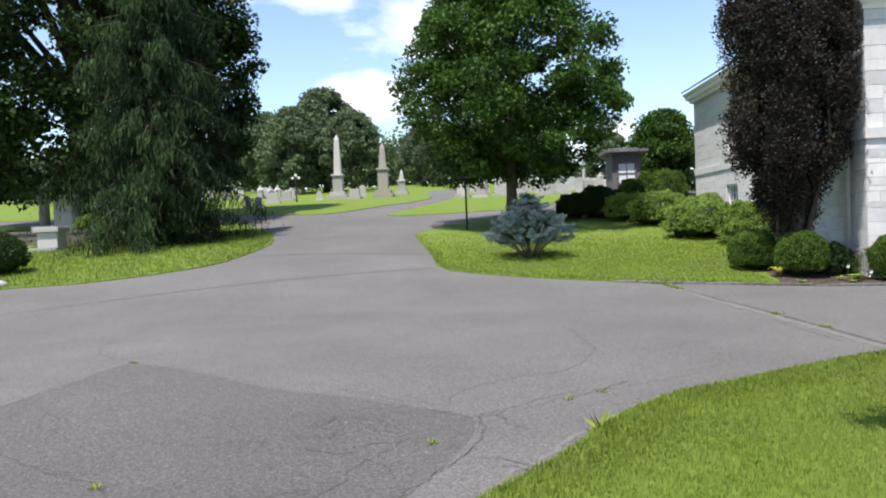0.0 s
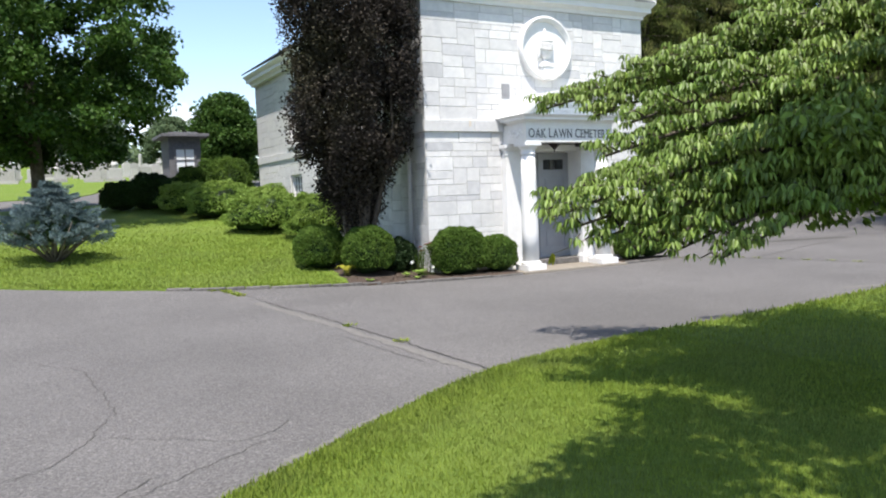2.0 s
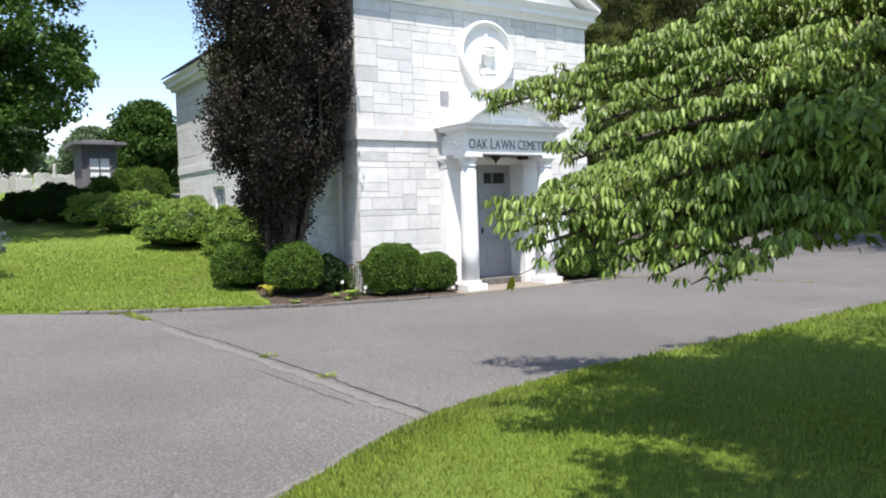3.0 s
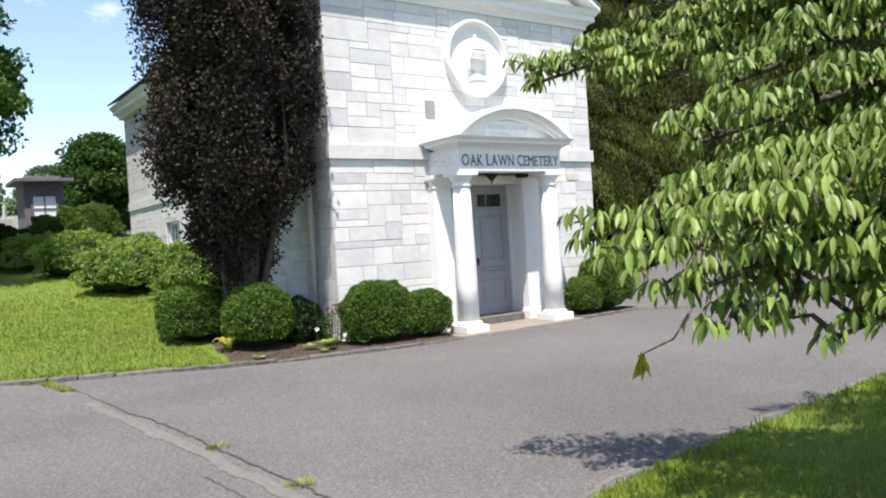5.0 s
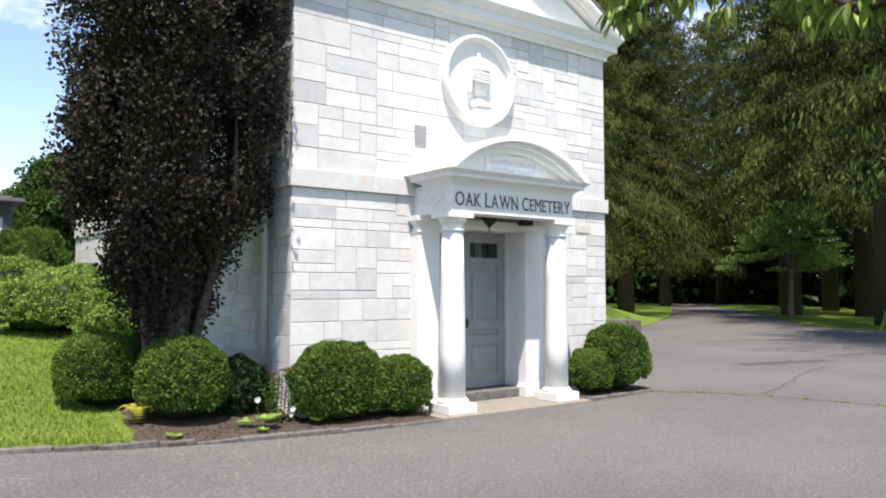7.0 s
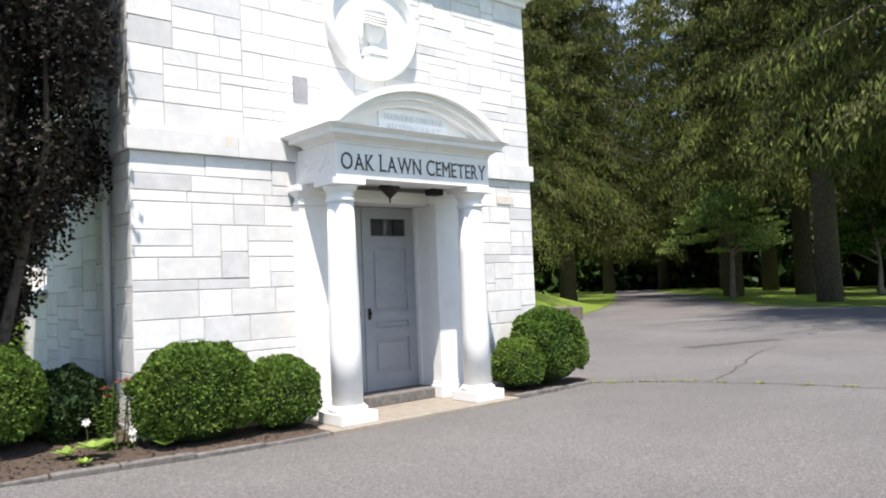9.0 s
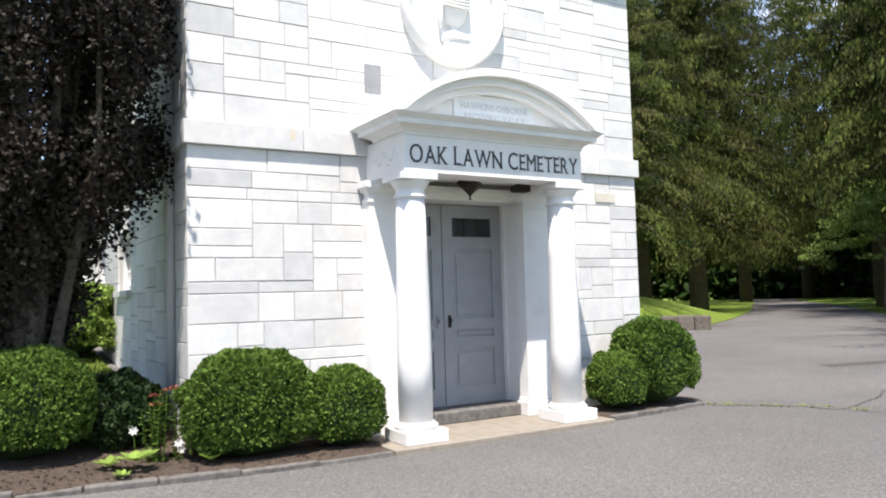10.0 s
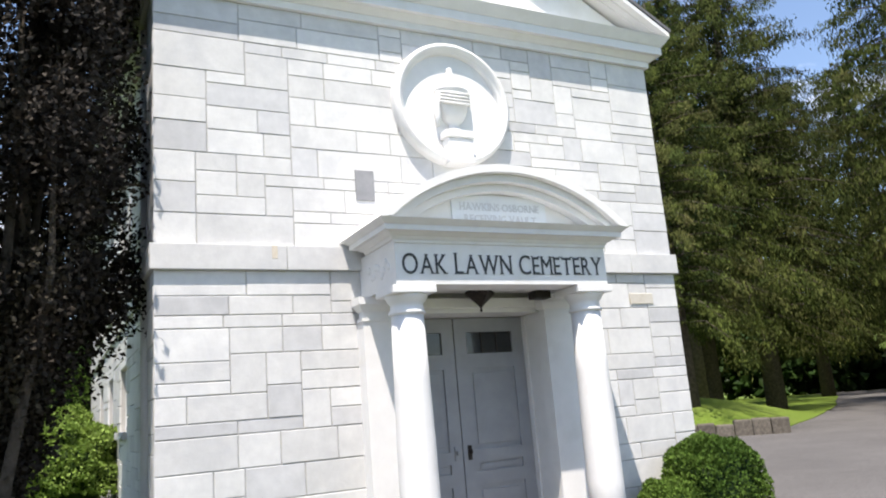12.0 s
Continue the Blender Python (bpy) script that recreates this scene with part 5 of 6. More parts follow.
    for ring, count, z0, z1, r, per, name in ((inner, 44, 1.4, 2.2, 0.42, 170, "crown"), (outer, 135, 3.9, 5.4, 0.40, 105, "upper_crown"), (behind, 120, 4.2, 6.0, 0.65, 75, "upper_crown")):
        ring, high = [Vector(q) for q in ring], []
        while len(high) < count:
            gx, gy, cz = rnd.uniform(1.8, 12.5), rnd.uniform(0.8, 9), rnd.uniform(z0, z1)
            if inside(np.array([gx]), np.array([gy]), ring)[0] and noise.noise((gx * 1.5, gy * 1.5, 4)) > -0.05:
                high.append((gx - 0.244 * cz, gy - 0.382 * cz, cz))
        soup(name, [clumps(high, r, per, 0.095 if name == "crown" else r * 0.34, 0.9, 0.45, 0.6, 0.45)], L_DOG, t)
    soup("foliage", [leaf_arrays(np.array(pos), np.array(way), np.array(nor), ln, ln * 0.33, 0.5, big=True)], L_DOG, t)
    # one yellow leaf on a bare twig
    twig = part("twig", tube([(4.22, 7.86, 1.27), (4.1, 7.86, 1.17), (3.98, 7.90, 1.13)], [0.006, 0.004, 0.003], 5), M_BARK_PALE, t)
    v, f = leaf_arrays(np.array([(3.98, 7.90, 1.11)] * 3), np.array([(0.2, 0.1, -1), (-0.5, 0.1, -0.9), (0.1, -0.6, -0.8)]), np.array([(0.3, -1, 0.2), (0.3, -1, 0.3), (1, -0.4, 0.4)]), np.array([0.11, 0.10, 0.09]), np.array([0.07, 0.065, 0.06]), 0.2, big=True)
    soup("yellow_leaf", [(v, f)], L_GOLD, twig, "yellowing leaf on a twig")


dogwood((7.6, 5.6, 0.03))


# ---- kerb, bed, cracks and weeds ----
def kerb_line():
    k = thing("kerb", (8.5, 15.85, 0), "low weathered stone edging along the bed and lawn", "kerb", kind="structure")
    rnd = random.Random(3)
    line = spline([(2.6, 16.98), (3.5, 16.58), (4.6, 16.25), (5.4, 16.03), (6.5, 15.84), (8.0, 15.74), (9.05, 15.72)], 10, closed=False)
    acc = []
    for p, q in zip(line, line[1:]):
        acc.append((p, (q - p).length, math.atan2(q.y - p.y, q.x - p.x)))
    pos = 0.0
    lens = [a[1] for a in acc]
    total = sum(lens)
    while pos < total:
        ln = rnd.uniform(0.32, 0.75)
        mid, run, j = pos + ln / 2, 0.0, 0
        while j < len(lens) - 1 and run + lens[j] < mid:
            run += lens[j]
            j += 1
        p, _, a = acc[j]
        c = p + Vector((math.cos(a), math.sin(a))) * (mid - run)
        top = 0.035 + 0.02 * rnd.random()
        bm = boxed(-ln / 2 + 0.008, ln / 2 - 0.008, -0.045, 0.05, -0.06, top, bevel=0.012)
        for v in bm.verts:
            v.co += Vector((0, 1, 0.6)) * 0.012 * noise.noise(v.co * 9 + Vector((pos, 0, 0)))
        bmesh.ops.transform(bm, matrix=Matrix.Translation((c.x, c.y, terrain(c.x, c.y))) @ Matrix.Rotation(a + rnd.uniform(-0.03, 0.03), 4, "Z"), verts=bm.verts)
        part("kerb_stone", bm, M_KERB, k)
        pos += ln
    x = 11.85
    while x < 13.1:
        ln = rnd.uniform(0.3, 0.6)
        part("kerb_stone", boxed(x, x + ln - 0.012, 15.76 + (x - 11.8) * 0.10, 15.86 + (x - 11.8) * 0.10, -0.05, 0.04 + 0.015 * rnd.random(), bevel=0.012), M_KERB, k)
        x += ln


kerb_line()
BED = spline([(5.75, 15.93), (6.75, 15.82), (8.0, 15.77), (9.08, 15.77), (9.1, 16.6), (7.5, 16.6), (7.45, 18.5), (6.3, 18.6), (5.7, 17.6), (5.6, 16.35)], 6)
tagged(patch("mulch_bed", BED, (7.6, 16.3), 0.062, M_SOIL, 6, 0.08, 0.03), "dark bark mulch bed at the foot of the wall", "bed", kind="structure")
BED2 = spline([(11.85, 15.88), (12.8, 15.95), (13.6, 16.05), (13.6, 16.6), (11.85, 16.6)], 6)
tagged(patch("mulch_bed_2", BED2, (12.7, 16.25), 0.04, M_SOIL, 4, 0.08, 0.02), "narrow mulch bed beside the porch", "bed", kind="structure")


def chips():
    n = 2600
    px, py = rng.uniform(5.6, 9.1, n), rng.uniform(15.75, 18.5, n)
    ok = inside(px, py, BED)
    px, py = px[ok], py[ok]
    n = len(px)
    ln = 0.02 + 0.03 * rng.random(n)
    v = leaf_arrays(np.stack((px, py, np.array([terrain(a, b) for a, b in zip(px, py)]) + 0.07), 1), unit(n) * np.array((1, 1, 0.3)), unit(n) * 0.4 + np.array((0, 0, 1.0)), ln, ln * 0.5)
    tagged(soup("bark_chips", [v], M_SOIL), "loose dark bark chips in the bed", "mulch", kind="stuff")


chips()


def seam(name, points, width, mat, label, lift=0.004, wobble=0.03, seed=1):
    """A narrow strip that lies on the asphalt."""
    line = spline(points, 30, closed=False)
    verts, faces = [], []
    for i, p in enumerate(line):
        q, r = line[min(i + 1, len(line) - 1)], line[max(i - 1, 0)]
        d = (q - r).normalized()
        nrm = Vector((-d.y, d.x))
        off = nrm * wobble * (noise.noise((p.x * 1.9, p.y * 1.9, seed)) + 0.6 * noise.noise((p.x * 7, p.y * 7, seed + 3)) + 0.3 * noise.noise((p.x * 23, p.y * 23, seed + 5)))
        w = width * (0.65 + 0.7 * abs(noise.noise((p.x * 4, p.y * 4, seed + 9))))
        for s in (-1, 1):
            c = p + off + nrm * s * w / 2
            verts.append((c.x, c.y, terrain(c.x, c.y) + lift))
    for i in range(len(line) - 1):
        faces.append((2 * i, 2 * i + 2, 2 * i + 3, 2 * i + 1))
    return tagged(mesh_ob(name, verts, faces, mat), label, "crack", kind="structure")


# the pale joint that crosses the drive, and the cracks
seam("joint", [(3.45, 16.6), (3.68, 15.0), (3.85, 13.4), (3.93, 12.2), (3.98, 11.0), (4.03, 9.1), (4.04, 8.9)], 0.15, M_SEAM, "pale concrete joint across the asphalt", 0.004, 0.05)
seam("crack", [(3.60, 16.6), (3.82, 15.0), (3.99, 13.4), (4.06, 12.2), (4.11, 11.0), (4.16, 9.2), (4.17, 8.95)], 0.022, M_CRACK, "dark crack beside the concrete joint", 0.008, 0.05, 2)
seam("crack", [(3.72, 11.6), (3.76, 10.8), (3.84, 9.8)], 0.010, M_CRACK, "thin dark crack beside the joint", 0.008, 0.04, 3)
seam("crack", [(-15, 11.8), (-11.5, 14.1), (-9.63, 15.6), (-7.71, 17.09), (-5.75, 18.29), (-3.58, 19.23), (-1.3, 19.76)], 0.04, M_CRACK, "tarred seam where two drives meet", 0.005, 0.04, 4)
seam("crack", [(-6.91, 23.14), (-4.94, 23.22), (-2.55, 22.59), (-1.5, 22.1)], 0.05, M_CRACK, "dark seam across the drive", 0.005, 0.05, 5)
OLD = spline([(-4.62, 7.6), (-4.5, 8.7), (-4.36, 9.7), (-3.5, 9.2), (-2.26, 8.1), (-1.5, 7.64), (-0.89, 7.24), (-0.35, 6.8), (-0.45, 5.9), (-0.95, 4.6), (-2.2, 2.6), (-3.8, 2.6), (-4.9, 5.0)], 6)
tagged(patch("road_patch", OLD, (-2.6, 6.0), 0.003, M_ASPHALT_OLD, 5, 0.02, 0.03), "older darker asphalt between the cracks", "road", kind="structure")
for k, pts in enumerate((
        [(-4.9, 6.3), (-4.59, 7.64), (-4.55, 8.6), (-4.39, 9.8)],
        [(-4.39, 9.8), (-3.51, 9.26), (-2.26, 8.12), (-1.53, 7.68), (-0.89, 7.28), (-0.29, 6.84), (0.43, 7.39), (1.11, 7.97)],
        [(-4.39, 9.8), (-5.28, 10.83), (-5.5, 11.69), (-5.57, 13.31), (-6.1, 13.9)],
        [(-4.4, 6.6), (-4.18, 7.47), (-3.66, 6.9), (-3.5, 6.4)],
        [(-3.57, 6.02), (-2.75, 5.5), (-2.2, 5.1), (-1.5, 5.15), (-1.1, 5.25)],
        [(-1.4, 4.9), (-1.15, 5.25), (-1.0, 5.8), (-0.85, 6.3), (-0.73, 6.4)],
        [(-0.9, 4.9), (-0.65, 5.3), (-0.38, 5.9), (-0.25, 6.34), (-0.29, 6.84)],
        [(-1.64, 8.04), (-0.67, 7.3), (-0.39, 7.89), (0.05, 8.29), (0.61, 8.65), (1.0, 9.6), (0.93, 11.4), (0.55, 12.3)],
        [(-0.43, 6.76), (-0.05, 7.09), (0.41, 7.49), (0.85, 7.7), (1.33, 7.93), (1.87, 8.31)],
        [(0.95, 9.0), (1.39, 8.6), (1.74, 8.39), (2.13, 8.67)],
        [(13.5, 15.9), (14.1, 15.1), (14.4, 14.7), (16.5, 15.3), (18.3, 15.98), (19.5, 16.2)],
        [(14.3, 14.6), (14.6, 13.8), (14.8, 12.8), (15.0, 11.6)])):
    seam("crack", pts, 0.008 if k < 10 else 0.03, M_CRACK, "thin weathered crack in the asphalt", 0.006, 0.08, 10 + k)

rnd = random.Random(41)
for k in range(26):
    x, y, a = rnd.uniform(-1.6, 0.5), rnd.uniform(4.9, 7.0), rnd.uniform(0, 6.28)
    line = [(x, y)]
    for i in range(4):
        a += rnd.uniform(-0.9, 0.9)
        x, y = x + 0.13 * math.cos(a), y + 0.13 * math.sin(a)
        line.append((x, y))
    seam("crack", line, 0.008, M_SEAM if k % 2 else M_CRACK, "short crazed crack in the asphalt", 0.007, 0.02, 50 + k)


def weeds(name, spots, mat, label, height=0.05, spread=0.09, count=60):
    base, way, ln = [], [], []
    for (x, y) in spots:
        for i in range(count):
            a, r = rng.uniform(0, 6.28), spread * rng.random() ** 0.7
            base.append((x + r * math.cos(a), y + r * math.sin(a), terrain(x, y) + 0.01))
            way.append((math.cos(a) * 0.8, math.sin(a) * 0.8, 0.5 + rng.random()))
            ln.append(height * (0.5 + rng.random()))
    n = len(base)
    ln = np.array(ln)
    return tagged(soup(name, [leaf_arrays(np.array(base), np.array(way), unit(n) * 0.5 + np.array((0, 0, 1.0)), ln, ln * 0.22)], mat), label, "weed", kind="stuff")


rnd = random.Random(9)
weeds("weeds", [(3.45 + 0.03 * k, 16.55 - 0.12 * k) for k in range(6)] + [(3.3, 16.6), (4.06, 12.3), (4.12, 10.9)], M_WEED, "yellow-green weeds along the joint in the drive")
weeds("weeds", [(-0.62, 6.1), (0.43, 7.3), (0.75, 7.55), (-4.3, 9.75), (-2.55, 5.35), (0.5, 6.3)], M_WEED, "small weeds in the asphalt cracks", 0.04, 0.05, 26)
weeds("tall_weed", [(0.55, 6.33)], M_WEED, "taller weed at the lawn edge", 0.16, 0.03, 24)
weeds("weeds", [(13.5 + 0.13 * k + rnd.uniform(-0.05, 0.05), 15.9 - 0.17 * k) for k in range(7)] + [(14.4 + k * 0.12, 14.5 - 0.5 * k) for k in range(5)], M_WEED, "yellowish weeds along a crack in the drive", 0.04, 0.12, 26)
seam("patch", [(11.2, 10.42), (11.5, 10.32), (11.85, 10.24)], 0.22, M_SEAM, "pale concrete patch beside the lawn", 0.004, 0.05, 61)
seam("patch", [(18.6, 17.6), (19.8, 17.3), (21.0, 16.9)], 0.5, M_CRACK, "dark square patch in the asphalt", 0.004, 0.03, 62)
# dry rim of grit and clippings along the near lawn
seam("grit", [(-0.9, 4.1), (-0.36, 5.03), (0.18, 5.85), (0.74, 6.8), (1.3, 7.42), (1.9, 7.82), (2.6, 8.3), (3.86, 9.03), (5.08, 9.4), (6.5, 9.6), (9.4, 9.8)], 0.06, M_SEAM, "pale grit along the lawn edge", 0.003, 0.08, 33)


# ---- bed plants ----
def bed_plants():
    fern = thing("fern", (5.83, 16.75, terrain(5.83, 16.75) + 0.04), "golden yellow fern between the boxwoods", "plant")
    base, way, nor, ln = [], [], [], []
    for k in range(9):
        a = 2 * math.pi * k / 9 + 0.3
        for j in range(14):
            s = j / 14
            c = Vector((5.80, 16.72, terrain(5.8, 16.72) + 0.06)) + Vector((math.cos(a) * 0.22 * s, math.sin(a) * 0.22 * s, 0.55 * s - 0.42 * s * s))
            for sg in (-1, 1):
                base.append(c)
                way.append(Vector((-math.sin(a) * sg, math.cos(a) * sg, 0.1)) + Vector((math.cos(a), math.sin(a), 0)) * 0.4)
                nor.append(Vector((math.cos(a) * 0.3, -0.5, 1)))
                ln.append(0.11 * (1 - 0.75 * s))
    ln = np.array(ln)
    soup("frond", [leaf_arrays(np.array(base), np.array(way), np.array(nor), ln, ln * 0.3)], L_GOLD, fern)
    sedum = thing("flowering_plant", (7.22, 16.35, 0.05), "leafy stems with rust red flat flower heads", "plant")
    bm = bmesh.new()
    base, way = [], []
    rnd = random.Random(12)
    for k in range(11):
        x, y = 7.22 + rnd.uniform(-0.13, 0.13), 16.35 + rnd.uniform(-0.1, 0.1)
        h = 0.45 + 0.22 * rnd.random()
        tx, ty = x + rnd.uniform(-0.06, 0.06), y + rnd.uniform(-0.06, 0.06)
        tube([(x, y, 0.04), (tx, ty, 0.05 + h)], [0.006, 0.004], 5, bm)
        for j in range(16):
            s = 0.1 + 0.85 * j / 16
            base.append((x + (tx - x) * s, y + (ty - y) * s, 0.05 + h * s))
            a = j * 2.4
            way.append((math.cos(a), math.sin(a), 0.25))
        if k < 5:
            hd = np.array([(tx + rnd.gauss(0, 0.035), ty + rnd.gauss(0, 0.03), 0.06 + h + rnd.gauss(0, 0.006)) for j in range(26)])
            soup("flower_head", [leaf_arrays(hd * 0.0 + np.array((tx, ty, 0.06 + h)) + (hd - np.array((tx, ty, 0.06 + h))) * 0.6, unit(26), unit(26) * 0.4 + np.array((0, 0, 1.0)), np.full(26, 0.026), np.full(26, 0.02))], L_FLOWER, sedum, "rust red flower head")
    n = len(base)
    part("stalk", bm, L_BOX, sedum)
    soup("foliage", [leaf_arrays(np.array(base), np.array(way), unit(n) * 0.3 + np.array((0, 0, 1.0)), np.full(n, 0.085), np.full(n, 0.035))], L_BOX, sedum)
    for k, (x, y, z) in enumerate(((7.33, 16.16, 0.26), (7.02, 16.42, 0.36), (7.38, 16.3, 0.18))):
        f = thing("white_flower", (x, y, 0.05), "single white flower on a thin stalk", "flower", "white flowers")
        part("stalk", tube([(x + 0.03, y, 0.05), (x, y, z)], [0.004, 0.003], 5), L_BOX, f)
        a = np.array([2 * math.pi * i / 7 for i in range(7)])
        w = np.stack((np.cos(a), np.full(7, -0.3), np.sin(a)), 1)
        soup("petal", [leaf_arrays(np.tile((x, y, z), (7, 1)) + w * 0.012, w, np.tile((0, -1.0, 0.4), (7, 1)), np.full(7, 0.045), np.full(7, 0.03))], L_WHITE, f)
    for k, (x, y, s) in enumerate(((6.98, 16.05, 1.0), (7.55, 15.98, 0.6), (6.80, 16.2, 0.7), (5.95, 16.0, 0.55), (6.85, 15.88, 0.45))):
        h = thing("hosta", (x, y, 0.06), "small broad-leaved light green plant in the mulch", "plant", "low bed plants")
        a = np.array([2 * math.pi * i / 9 + k for i in range(9)])
        w = np.stack((np.cos(a), np.sin(a), 0.35 + 0.3 * rng.random(9)), 1)
        soup("foliage", [leaf_arrays(np.tile((x, y, 0.12 * s + 0.05), (9, 1)) + w * 0.07 * s, w, unit(9) * 0.2 + np.array((0, 0, 1.0)), np.full(9, 0.17 * s), np.full(9, 0.12 * s), 0.15, big=True)], L_SPIREA, h)


bed_plants()


# ---- the cemetery beyond ----
def gravestone(w, h, d, style):
    g = thing("gravestone", (0, 0, 0), "weathered pale granite gravestone on the grass", "gravestone", "rows of gravestones")
    part("base", boxed(-w * 0.65, w * 0.65, -d * 0.9, d * 0.9, -0.1, 0.16, bevel=0.015), M_GRANITE, g)
    if style == 0:
        out = [(-w / 2, 0.161), (w / 2, 0.161), (w / 2, h * 0.8)] + [(w / 2 * math.cos(a), h * 0.8 + h * 0.2 * math.sin(a)) for a in [math.pi * k / 10 for k in range(1, 10)]] + [(-w / 2, h * 0.8)]
        part("slab", prism(bmesh.new(), out, -d / 2, d / 2), M_GRANITE, g)
    elif style == 1:
        part("slab", boxed(-w / 2, w / 2, -d / 2, d / 2, 0.161, h, bevel=0.03), M_GRANITE, g)
    elif style == 2:
        part("shaft", lathe([(w * 0.45, 0.161), (w * 0.42, h * 0.35), (w * 0.32, h * 0.4), (w * 0.26, h * 0.95), (0.01, h)], 0, 0, 4), M_GRANITE, g)
    else:
        part("die", boxed(-w * 0.4, w * 0.4, -w * 0.4, w * 0.4, 0.161, h * 0.6, bevel=0.02), M_GRANITE, g)
        part("cap", lathe([(w * 0.62, h * 0.601), (w * 0.62, h * 0.68), (w * 0.3, h * 0.78), (w * 0.18, h * 0.9), (0.01, h)], 0, 0, 4), M_GRANITE, g)
    return g


def graves():
    kinds = [gravestone(0.48, 0.95, 0.16, 0), gravestone(0.75, 0.72, 0.25, 1), gravestone(0.42, 1.45, 0.35, 2), gravestone(0.5, 1.15, 0.4, 3), gravestone(0.38, 0.68, 0.14, 0)]
    rnd = random.Random(31)
    spots = []
    for row in range(5):
        for k in range(11):
            spots.append((-2.0 + k * 1.2 + rnd.uniform(-0.4, 0.4), 49.0 + row * 3.2 + rnd.uniform(-0.8, 0.8)))
    for k in range(26):
        spots.append((rnd.uniform(-32, -12), rnd.uniform(50, 78)))
    for k in range(7):
        spots.append((-18 + rnd.uniform(-3, 3), 41 + rnd.uniform(0, 6)))
    spots += [(-13.7, 46.2), (-12.9, 45.6), (-13.7, 51.9), (-11.0, 54.0), (-8.7, 55.0), (-8.2, 55.4), (-28, 40)]
    used = [0] * 5
    for x, y in spots:
        if inside(np.array([x]), np.array([y]), FAR_B)[0] or inside(np.array([x]), np.array([y]), FAR_A)[0] or y < 45:
            k = rnd.choice((0, 0, 1, 1, 1, 2, 3, 4, 4))
            m = pose(x, y, terrain(x, y) + 0.03, 0, 0, rnd.uniform(-14, 14))
            if used[k] == 0:
                kinds[k].matrix_basis = m
                for ch in kinds[k].children:
                    ch.matrix_parent_inverse = Matrix.Identity(4)
            else:
                copy_thing(kinds[k], m)
            used[k] += 1
    for k in range(5):
        if used[k] == 0:
            kinds[k].matrix_basis = pose(-2 + k, 58, terrain(-2 + k, 58))


graves()


def obelisk(x, y, height, w, mat, label, stepped):
    z = terrain(x, y)
    o = thing("obelisk", (x, y, z), label, "monument")
    b = w * 1.9
    part("base", boxed(x - b, x + b, y - b, y + b, z - 0.2, z + 0.28, bevel=0.02), mat, o)
    part("step", boxed(x - b * 0.78, x + b * 0.78, y - b * 0.78, y + b * 0.78, z + 0.281, z + 0.55, bevel=0.02), mat, o)
    h = height * (0.24 if stepped else 0.36)
    part("die", boxed(x - w * 0.95, x + w * 0.95, y - w * 0.95, y + w * 0.95, z + 0.551, z + 0.55 + h, bevel=0.02), mat, o)
    part("cornice", boxed(x - w * 1.2, x + w * 1.2, y - w * 1.2, y + w * 1.2, z + 0.551 + h, z + 0.68 + h, bevel=0.03), mat, o)
    bm = lathe([(w * 1.0, z + 0.681 + h), (w * 0.62, z + height - w), (0.01, z + height)], 0, 0, 4)
    bmesh.ops.transform(bm, matrix=Matrix.Translation((x, y, 0)) @ Matrix.Rotation(radians(45), 4, "Z"), verts=bm.verts)
    part("shaft", bm, mat, o)


obelisk(-10.0, 56.0, 4.65, 0.37, M_GRANITE, "tall pale granite obelisk on a stepped base", True)
obelisk(-6.75, 56.0, 3.95, 0.38, M_BROWNSTONE, "brown stone obelisk on a heavy pedestal", False)
obelisk(-5.9, 61.0, 2.0, 0.26, M_GRANITE, "small pale obelisk among the graves", True)


def lamp_post(x, y):
    z = terrain(x, y)
    l = thing("lamp_post", (x, y, z), "small green lamp post with pale globes", "street lamp")
    part("post", lathe([(0.09, z - 0.1), (0.05, z + 0.3), (0.035, z + 1.6), (0.03, z + 1.75)], x, y, 10), M_IRON, l, smooth=True)
    part("arm", tube([(x - 0.22, y, z + 1.55), (x, y, z + 1.6), (x + 0.22, y, z + 1.55)], [0.02] * 3, 6), M_IRON, l)
    for s in (-0.22, 0, 0.22):
        bm = bmesh.new()
        bmesh.ops.create_icosphere(bm, subdivisions=2, radius=0.10, matrix=Matrix.Translation((x + s, y, z + (1.85 if s == 0 else 1.66))))
        part("globe", bm, M_PAINT, l, "pale glass globe", smooth=True)


lamp_post(-12.6, 54.0)


def sign_post(x, y):
    z = terrain(x, y) + 0.03
    p = thing("sign_post", (x, y, z), "thin metal post with a small sign, seen edge on", "sign")
    part("post", lathe([(0.035, z - 0.2), (0.035, z + 1.95)], x, y, 8), M_IRON, p)
    part("sign_board", boxed(x - 0.28, x + 0.26, y - 0.06, y - 0.036, z + 1.80, z + 1.98, bevel=0.004), M_GREY_WALL, p, "small dark grey sign board")


sign_post(-0.57, 27.9)


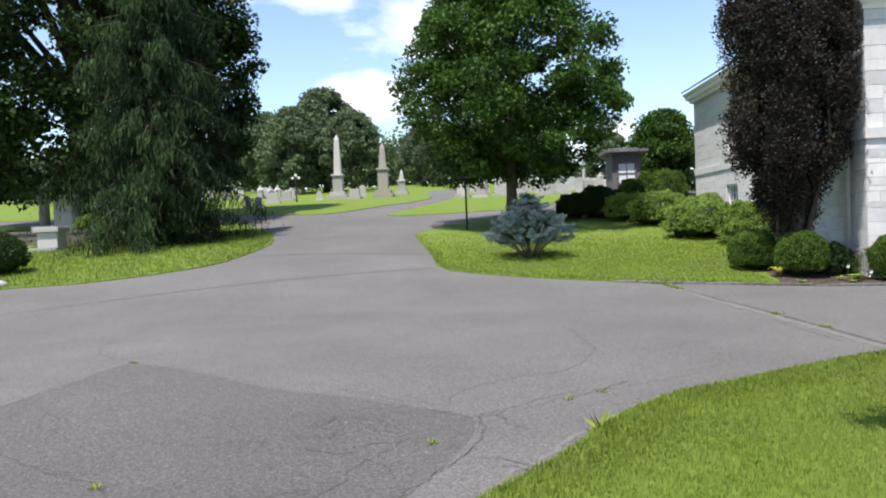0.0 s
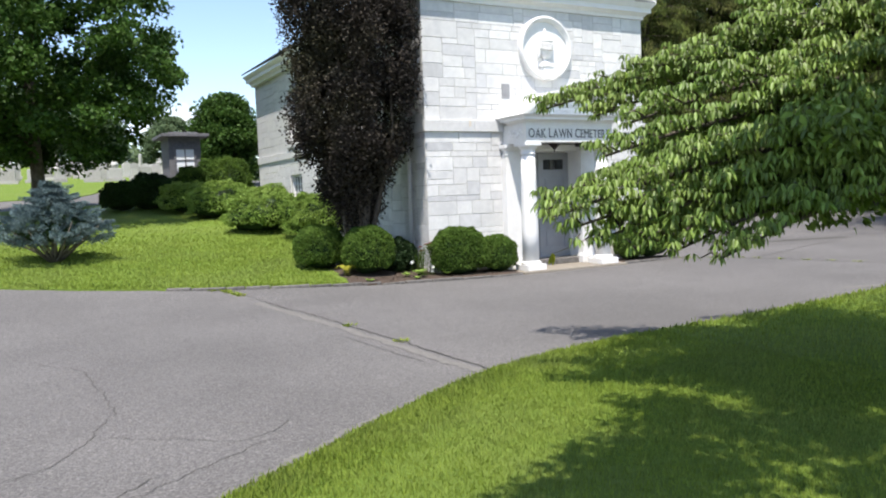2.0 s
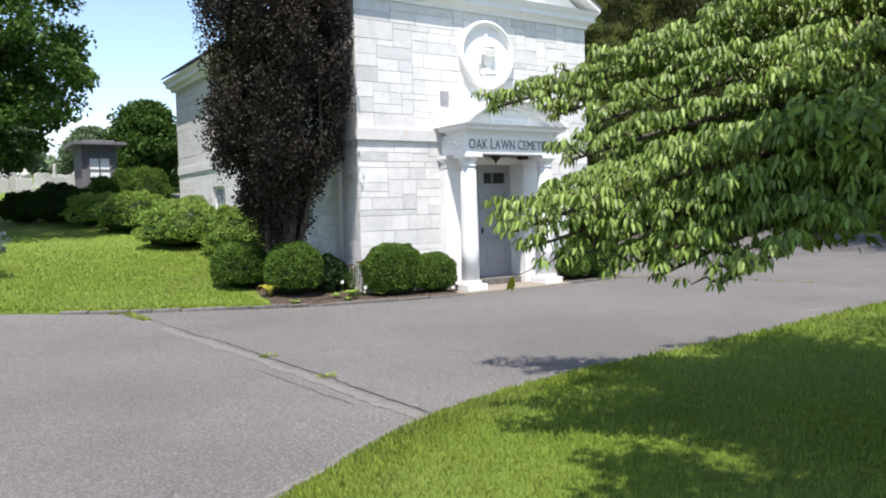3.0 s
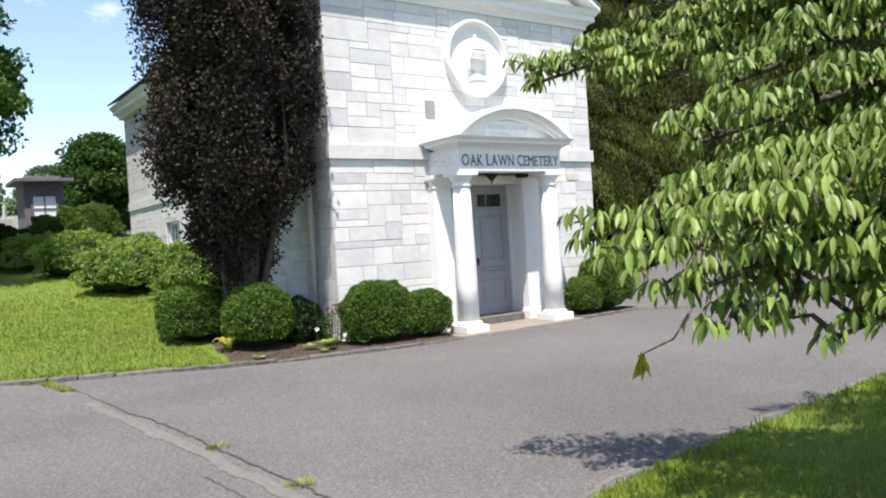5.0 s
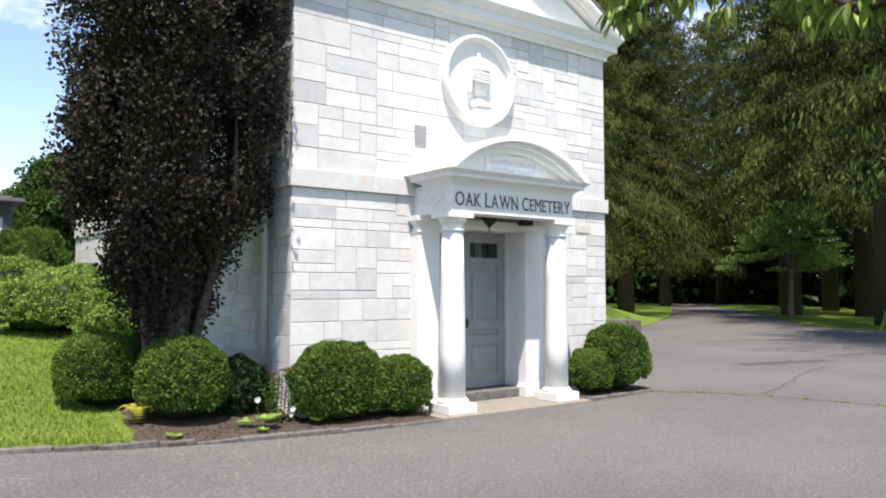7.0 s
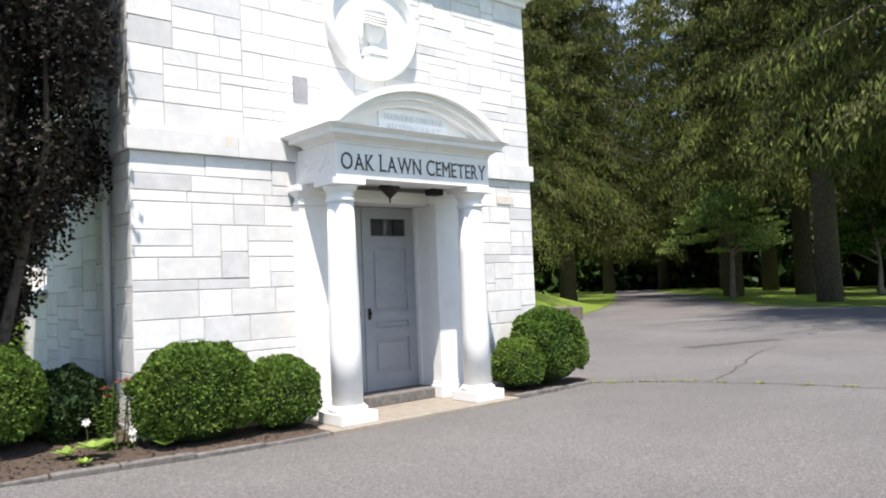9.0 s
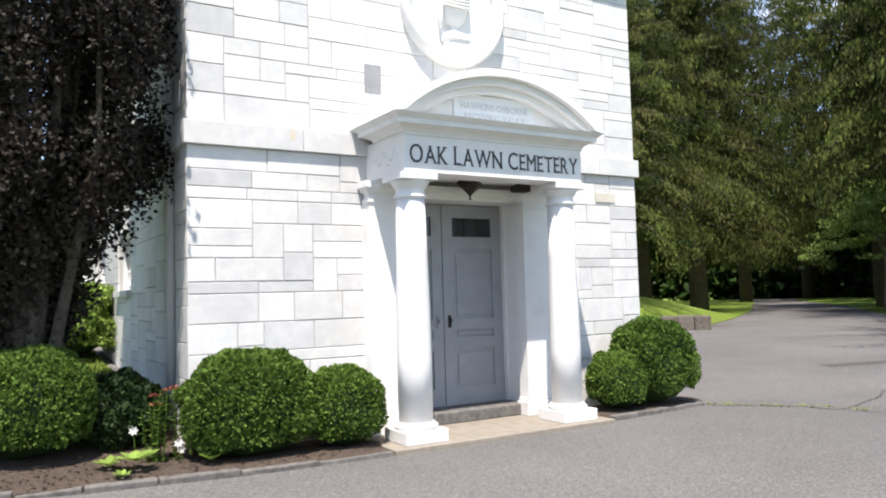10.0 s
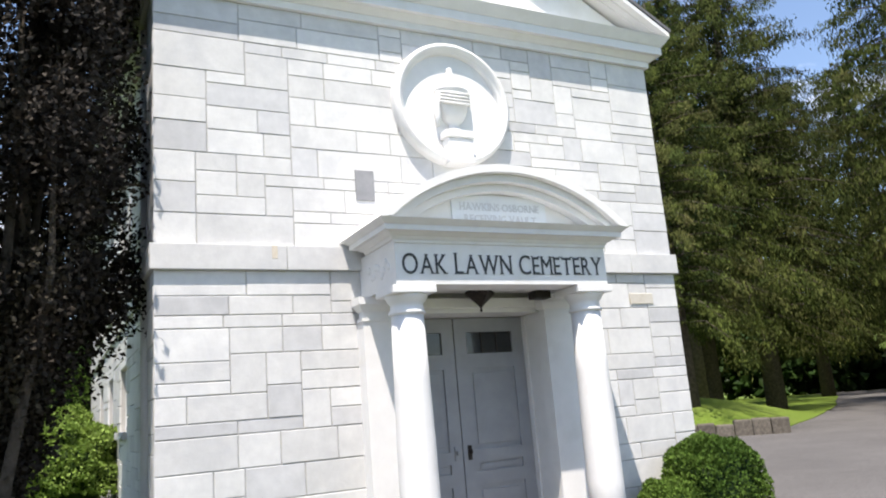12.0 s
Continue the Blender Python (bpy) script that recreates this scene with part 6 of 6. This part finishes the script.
def grey_house():
    x0, x1, y0, y1 = 5.95, 7.2, 35.9, 37.7
    z = terrain(6.5, 36.5) - 0.02
    h = thing("grey_house", ((x0 + x1) / 2, 36.8, z), "small dark grey house with a low roof beyond the lawn", "house")
    part("wall", boxed(x0, x1, y0, y1, z - 0.3, z + 2.35), M_GREY_WALL, h)
    bm = boxed(x0 - 0.3, x1 + 0.3, y0 - 0.35, y1 + 0.3, z + 2.351, z + 2.47, bevel=0.015)
    box(bm, x0 + 0.05, x1 - 0.05, y0 + 0.05, y1 - 0.05, z + 2.471, z + 2.56, bevel=0.02)
    part("roof", bm, M_ROOF, h)
    # pale colour stands in for the sky reflected in the glass
    w = part("window", boxed(6.22, 6.92, y0 - 0.03, y0 - 0.001, z + 1.0, z + 1.85), M_PANEL, h, "window pane coloured pale for the sky it reflects")
    bm = bmesh.new()
    for a, b, c, d in ((6.14, 6.22, z + 0.92, z + 1.93), (6.92, 7.00, z + 0.92, z + 1.93), (6.22, 6.92, z + 0.92, z + 0.999), (6.22, 6.92, z + 1.851, z + 1.93), (6.55, 6.59, z + 1.0, z + 1.85), (6.22, 6.92, z + 1.40, z + 1.44)):
        box(bm, a, b, y0 - 0.06, y0 - 0.031, c, d)
    part("window_frame", bm, M_GREY_WALL, w)
    part("lower_panel", boxed(6.22, 6.92, y0 - 0.03, y0 - 0.001, z + 0.45, z + 0.88, bevel=0.006), M_IRON, h, "dark lower panel")


grey_house()


def terrace():
    """Low rubble wall with a pedestal and a monument behind it."""
    wall = thing("rubble_wall", (-14.2, 28.4, terrain(-14, 28.4)), "low dry stone wall of grey slabs", "wall", kind="structure")
    rnd = random.Random(17)
    for row in range(6):
        x = -20.0 + rnd.uniform(0, 0.3)
        z = terrain(-15, 28.4) + row * 0.105 - 0.1
        while x < -11.6:
            w = rnd.uniform(0.25, 0.7)
            part("stone", boxed(x, x + w - 0.02, 28.25 + rnd.uniform(-0.03, 0.03), 28.75, z, z + 0.097, bevel=0.012), M_RUBBLE, wall)
            x += w
    z = terrain(-14.75, 26.7)
    p = thing("pedestal", (-14.75, 26.7, z), "pale stone pedestal with a wide cap on a slab", "pedestal")
    part("slab", boxed(-16.05, -14.25, 26.1, 27.3, z - 0.05, z + 0.09, bevel=0.02), M_GRANITE, p)
    part("die", boxed(-15.1, -14.4, 26.4, 27.0, z + 0.091, z + 0.62, bevel=0.02), M_GRANITE, p)
    part("cap", boxed(-15.2, -14.3, 26.3, 27.1, z + 0.621, z + 0.80, bevel=0.03), M_GRANITE, p)
    z = terrain(-18, 33)
    m = thing("monument", (-18, 33.0, z), "pale granite family monument with a column", "monument")
    part("base", boxed(-18.9, -17.1, 32.5, 33.5, z - 0.1, z + 0.35, bevel=0.03), M_GRANITE, m)
    part("slab", boxed(-18.0, -17.2, 32.7, 33.3, z + 0.351, z + 1.6, bevel=0.04), M_GRANITE, m)
    part("column", lathe([(0.22, z + 0.351), (0.2, z + 2.0), (0.24, z + 2.05)], -18.5, 32.9, 16), M_GRANITE, m, smooth=True)
    b = thing("stone_block", (-11.9, 19.1, terrain(-11.9, 19.1)), "small round pale stone at the lawn edge", "stone")
    bm = bmesh.new()
    bmesh.ops.create_icosphere(bm, subdivisions=2, radius=0.2, matrix=Matrix.Translation((-11.9, 19.1, terrain(-11.9, 19.1) + 0.06)) @ Matrix.Diagonal((1.3, 1, 0.7, 1)))
    part("boulder", bm, M_GRANITE, b, smooth=True)


terrace()


def end_wall():
    """Low stone wall where the bank meets the drive."""
    wall = thing("low_stone_wall", (25.0, 30.0, 0), "low brown stone retaining wall at the foot of the bank", "wall", kind="structure")
    rnd = random.Random(23)
    for k in range(13):
        at = Vector((27.15, 27.4, 0)) + Vector((-0.746, 0.667, 0)) * 0.55 * k
        bm = boxed(-0.27, 0.27, -0.2, 0.25, -0.1, 0.36 + 0.14 * rnd.random(), bevel=0.05)
        for v in bm.verts:
            v.co += Vector((0.5, 1, 0.5)) * 0.05 * noise.noise(v.co * 5 + Vector((k * 3.1, 0, 0)))
        bmesh.ops.transform(bm, matrix=Matrix.Translation(at) @ Matrix.Rotation(math.atan2(0.667, -0.746) + math.pi, 4, "Z"), verts=bm.verts)
        part("stone", bm, M_RUBBLE, wall)
    van = thing("white_van", (96, 78, 0), "pale vehicle parked far off at the end of the drive", "vehicle")
    part("body", boxed(94.6, 97.4, 77, 79, 0.35, 1.9, bevel=0.2), M_PAINT, van)
    for x in (95.2, 96.8):
        bm = lathe([(0.32, -0.1), (0.32, 0.1)], 0, 0, 16)
        bmesh.ops.transform(bm, matrix=Matrix.Translation((x, 77.05, 0.32)) @ Matrix.Rotation(radians(90), 4, "X"), verts=bm.verts)
        part("wheel", bm, M_IRON, van)


end_wall()
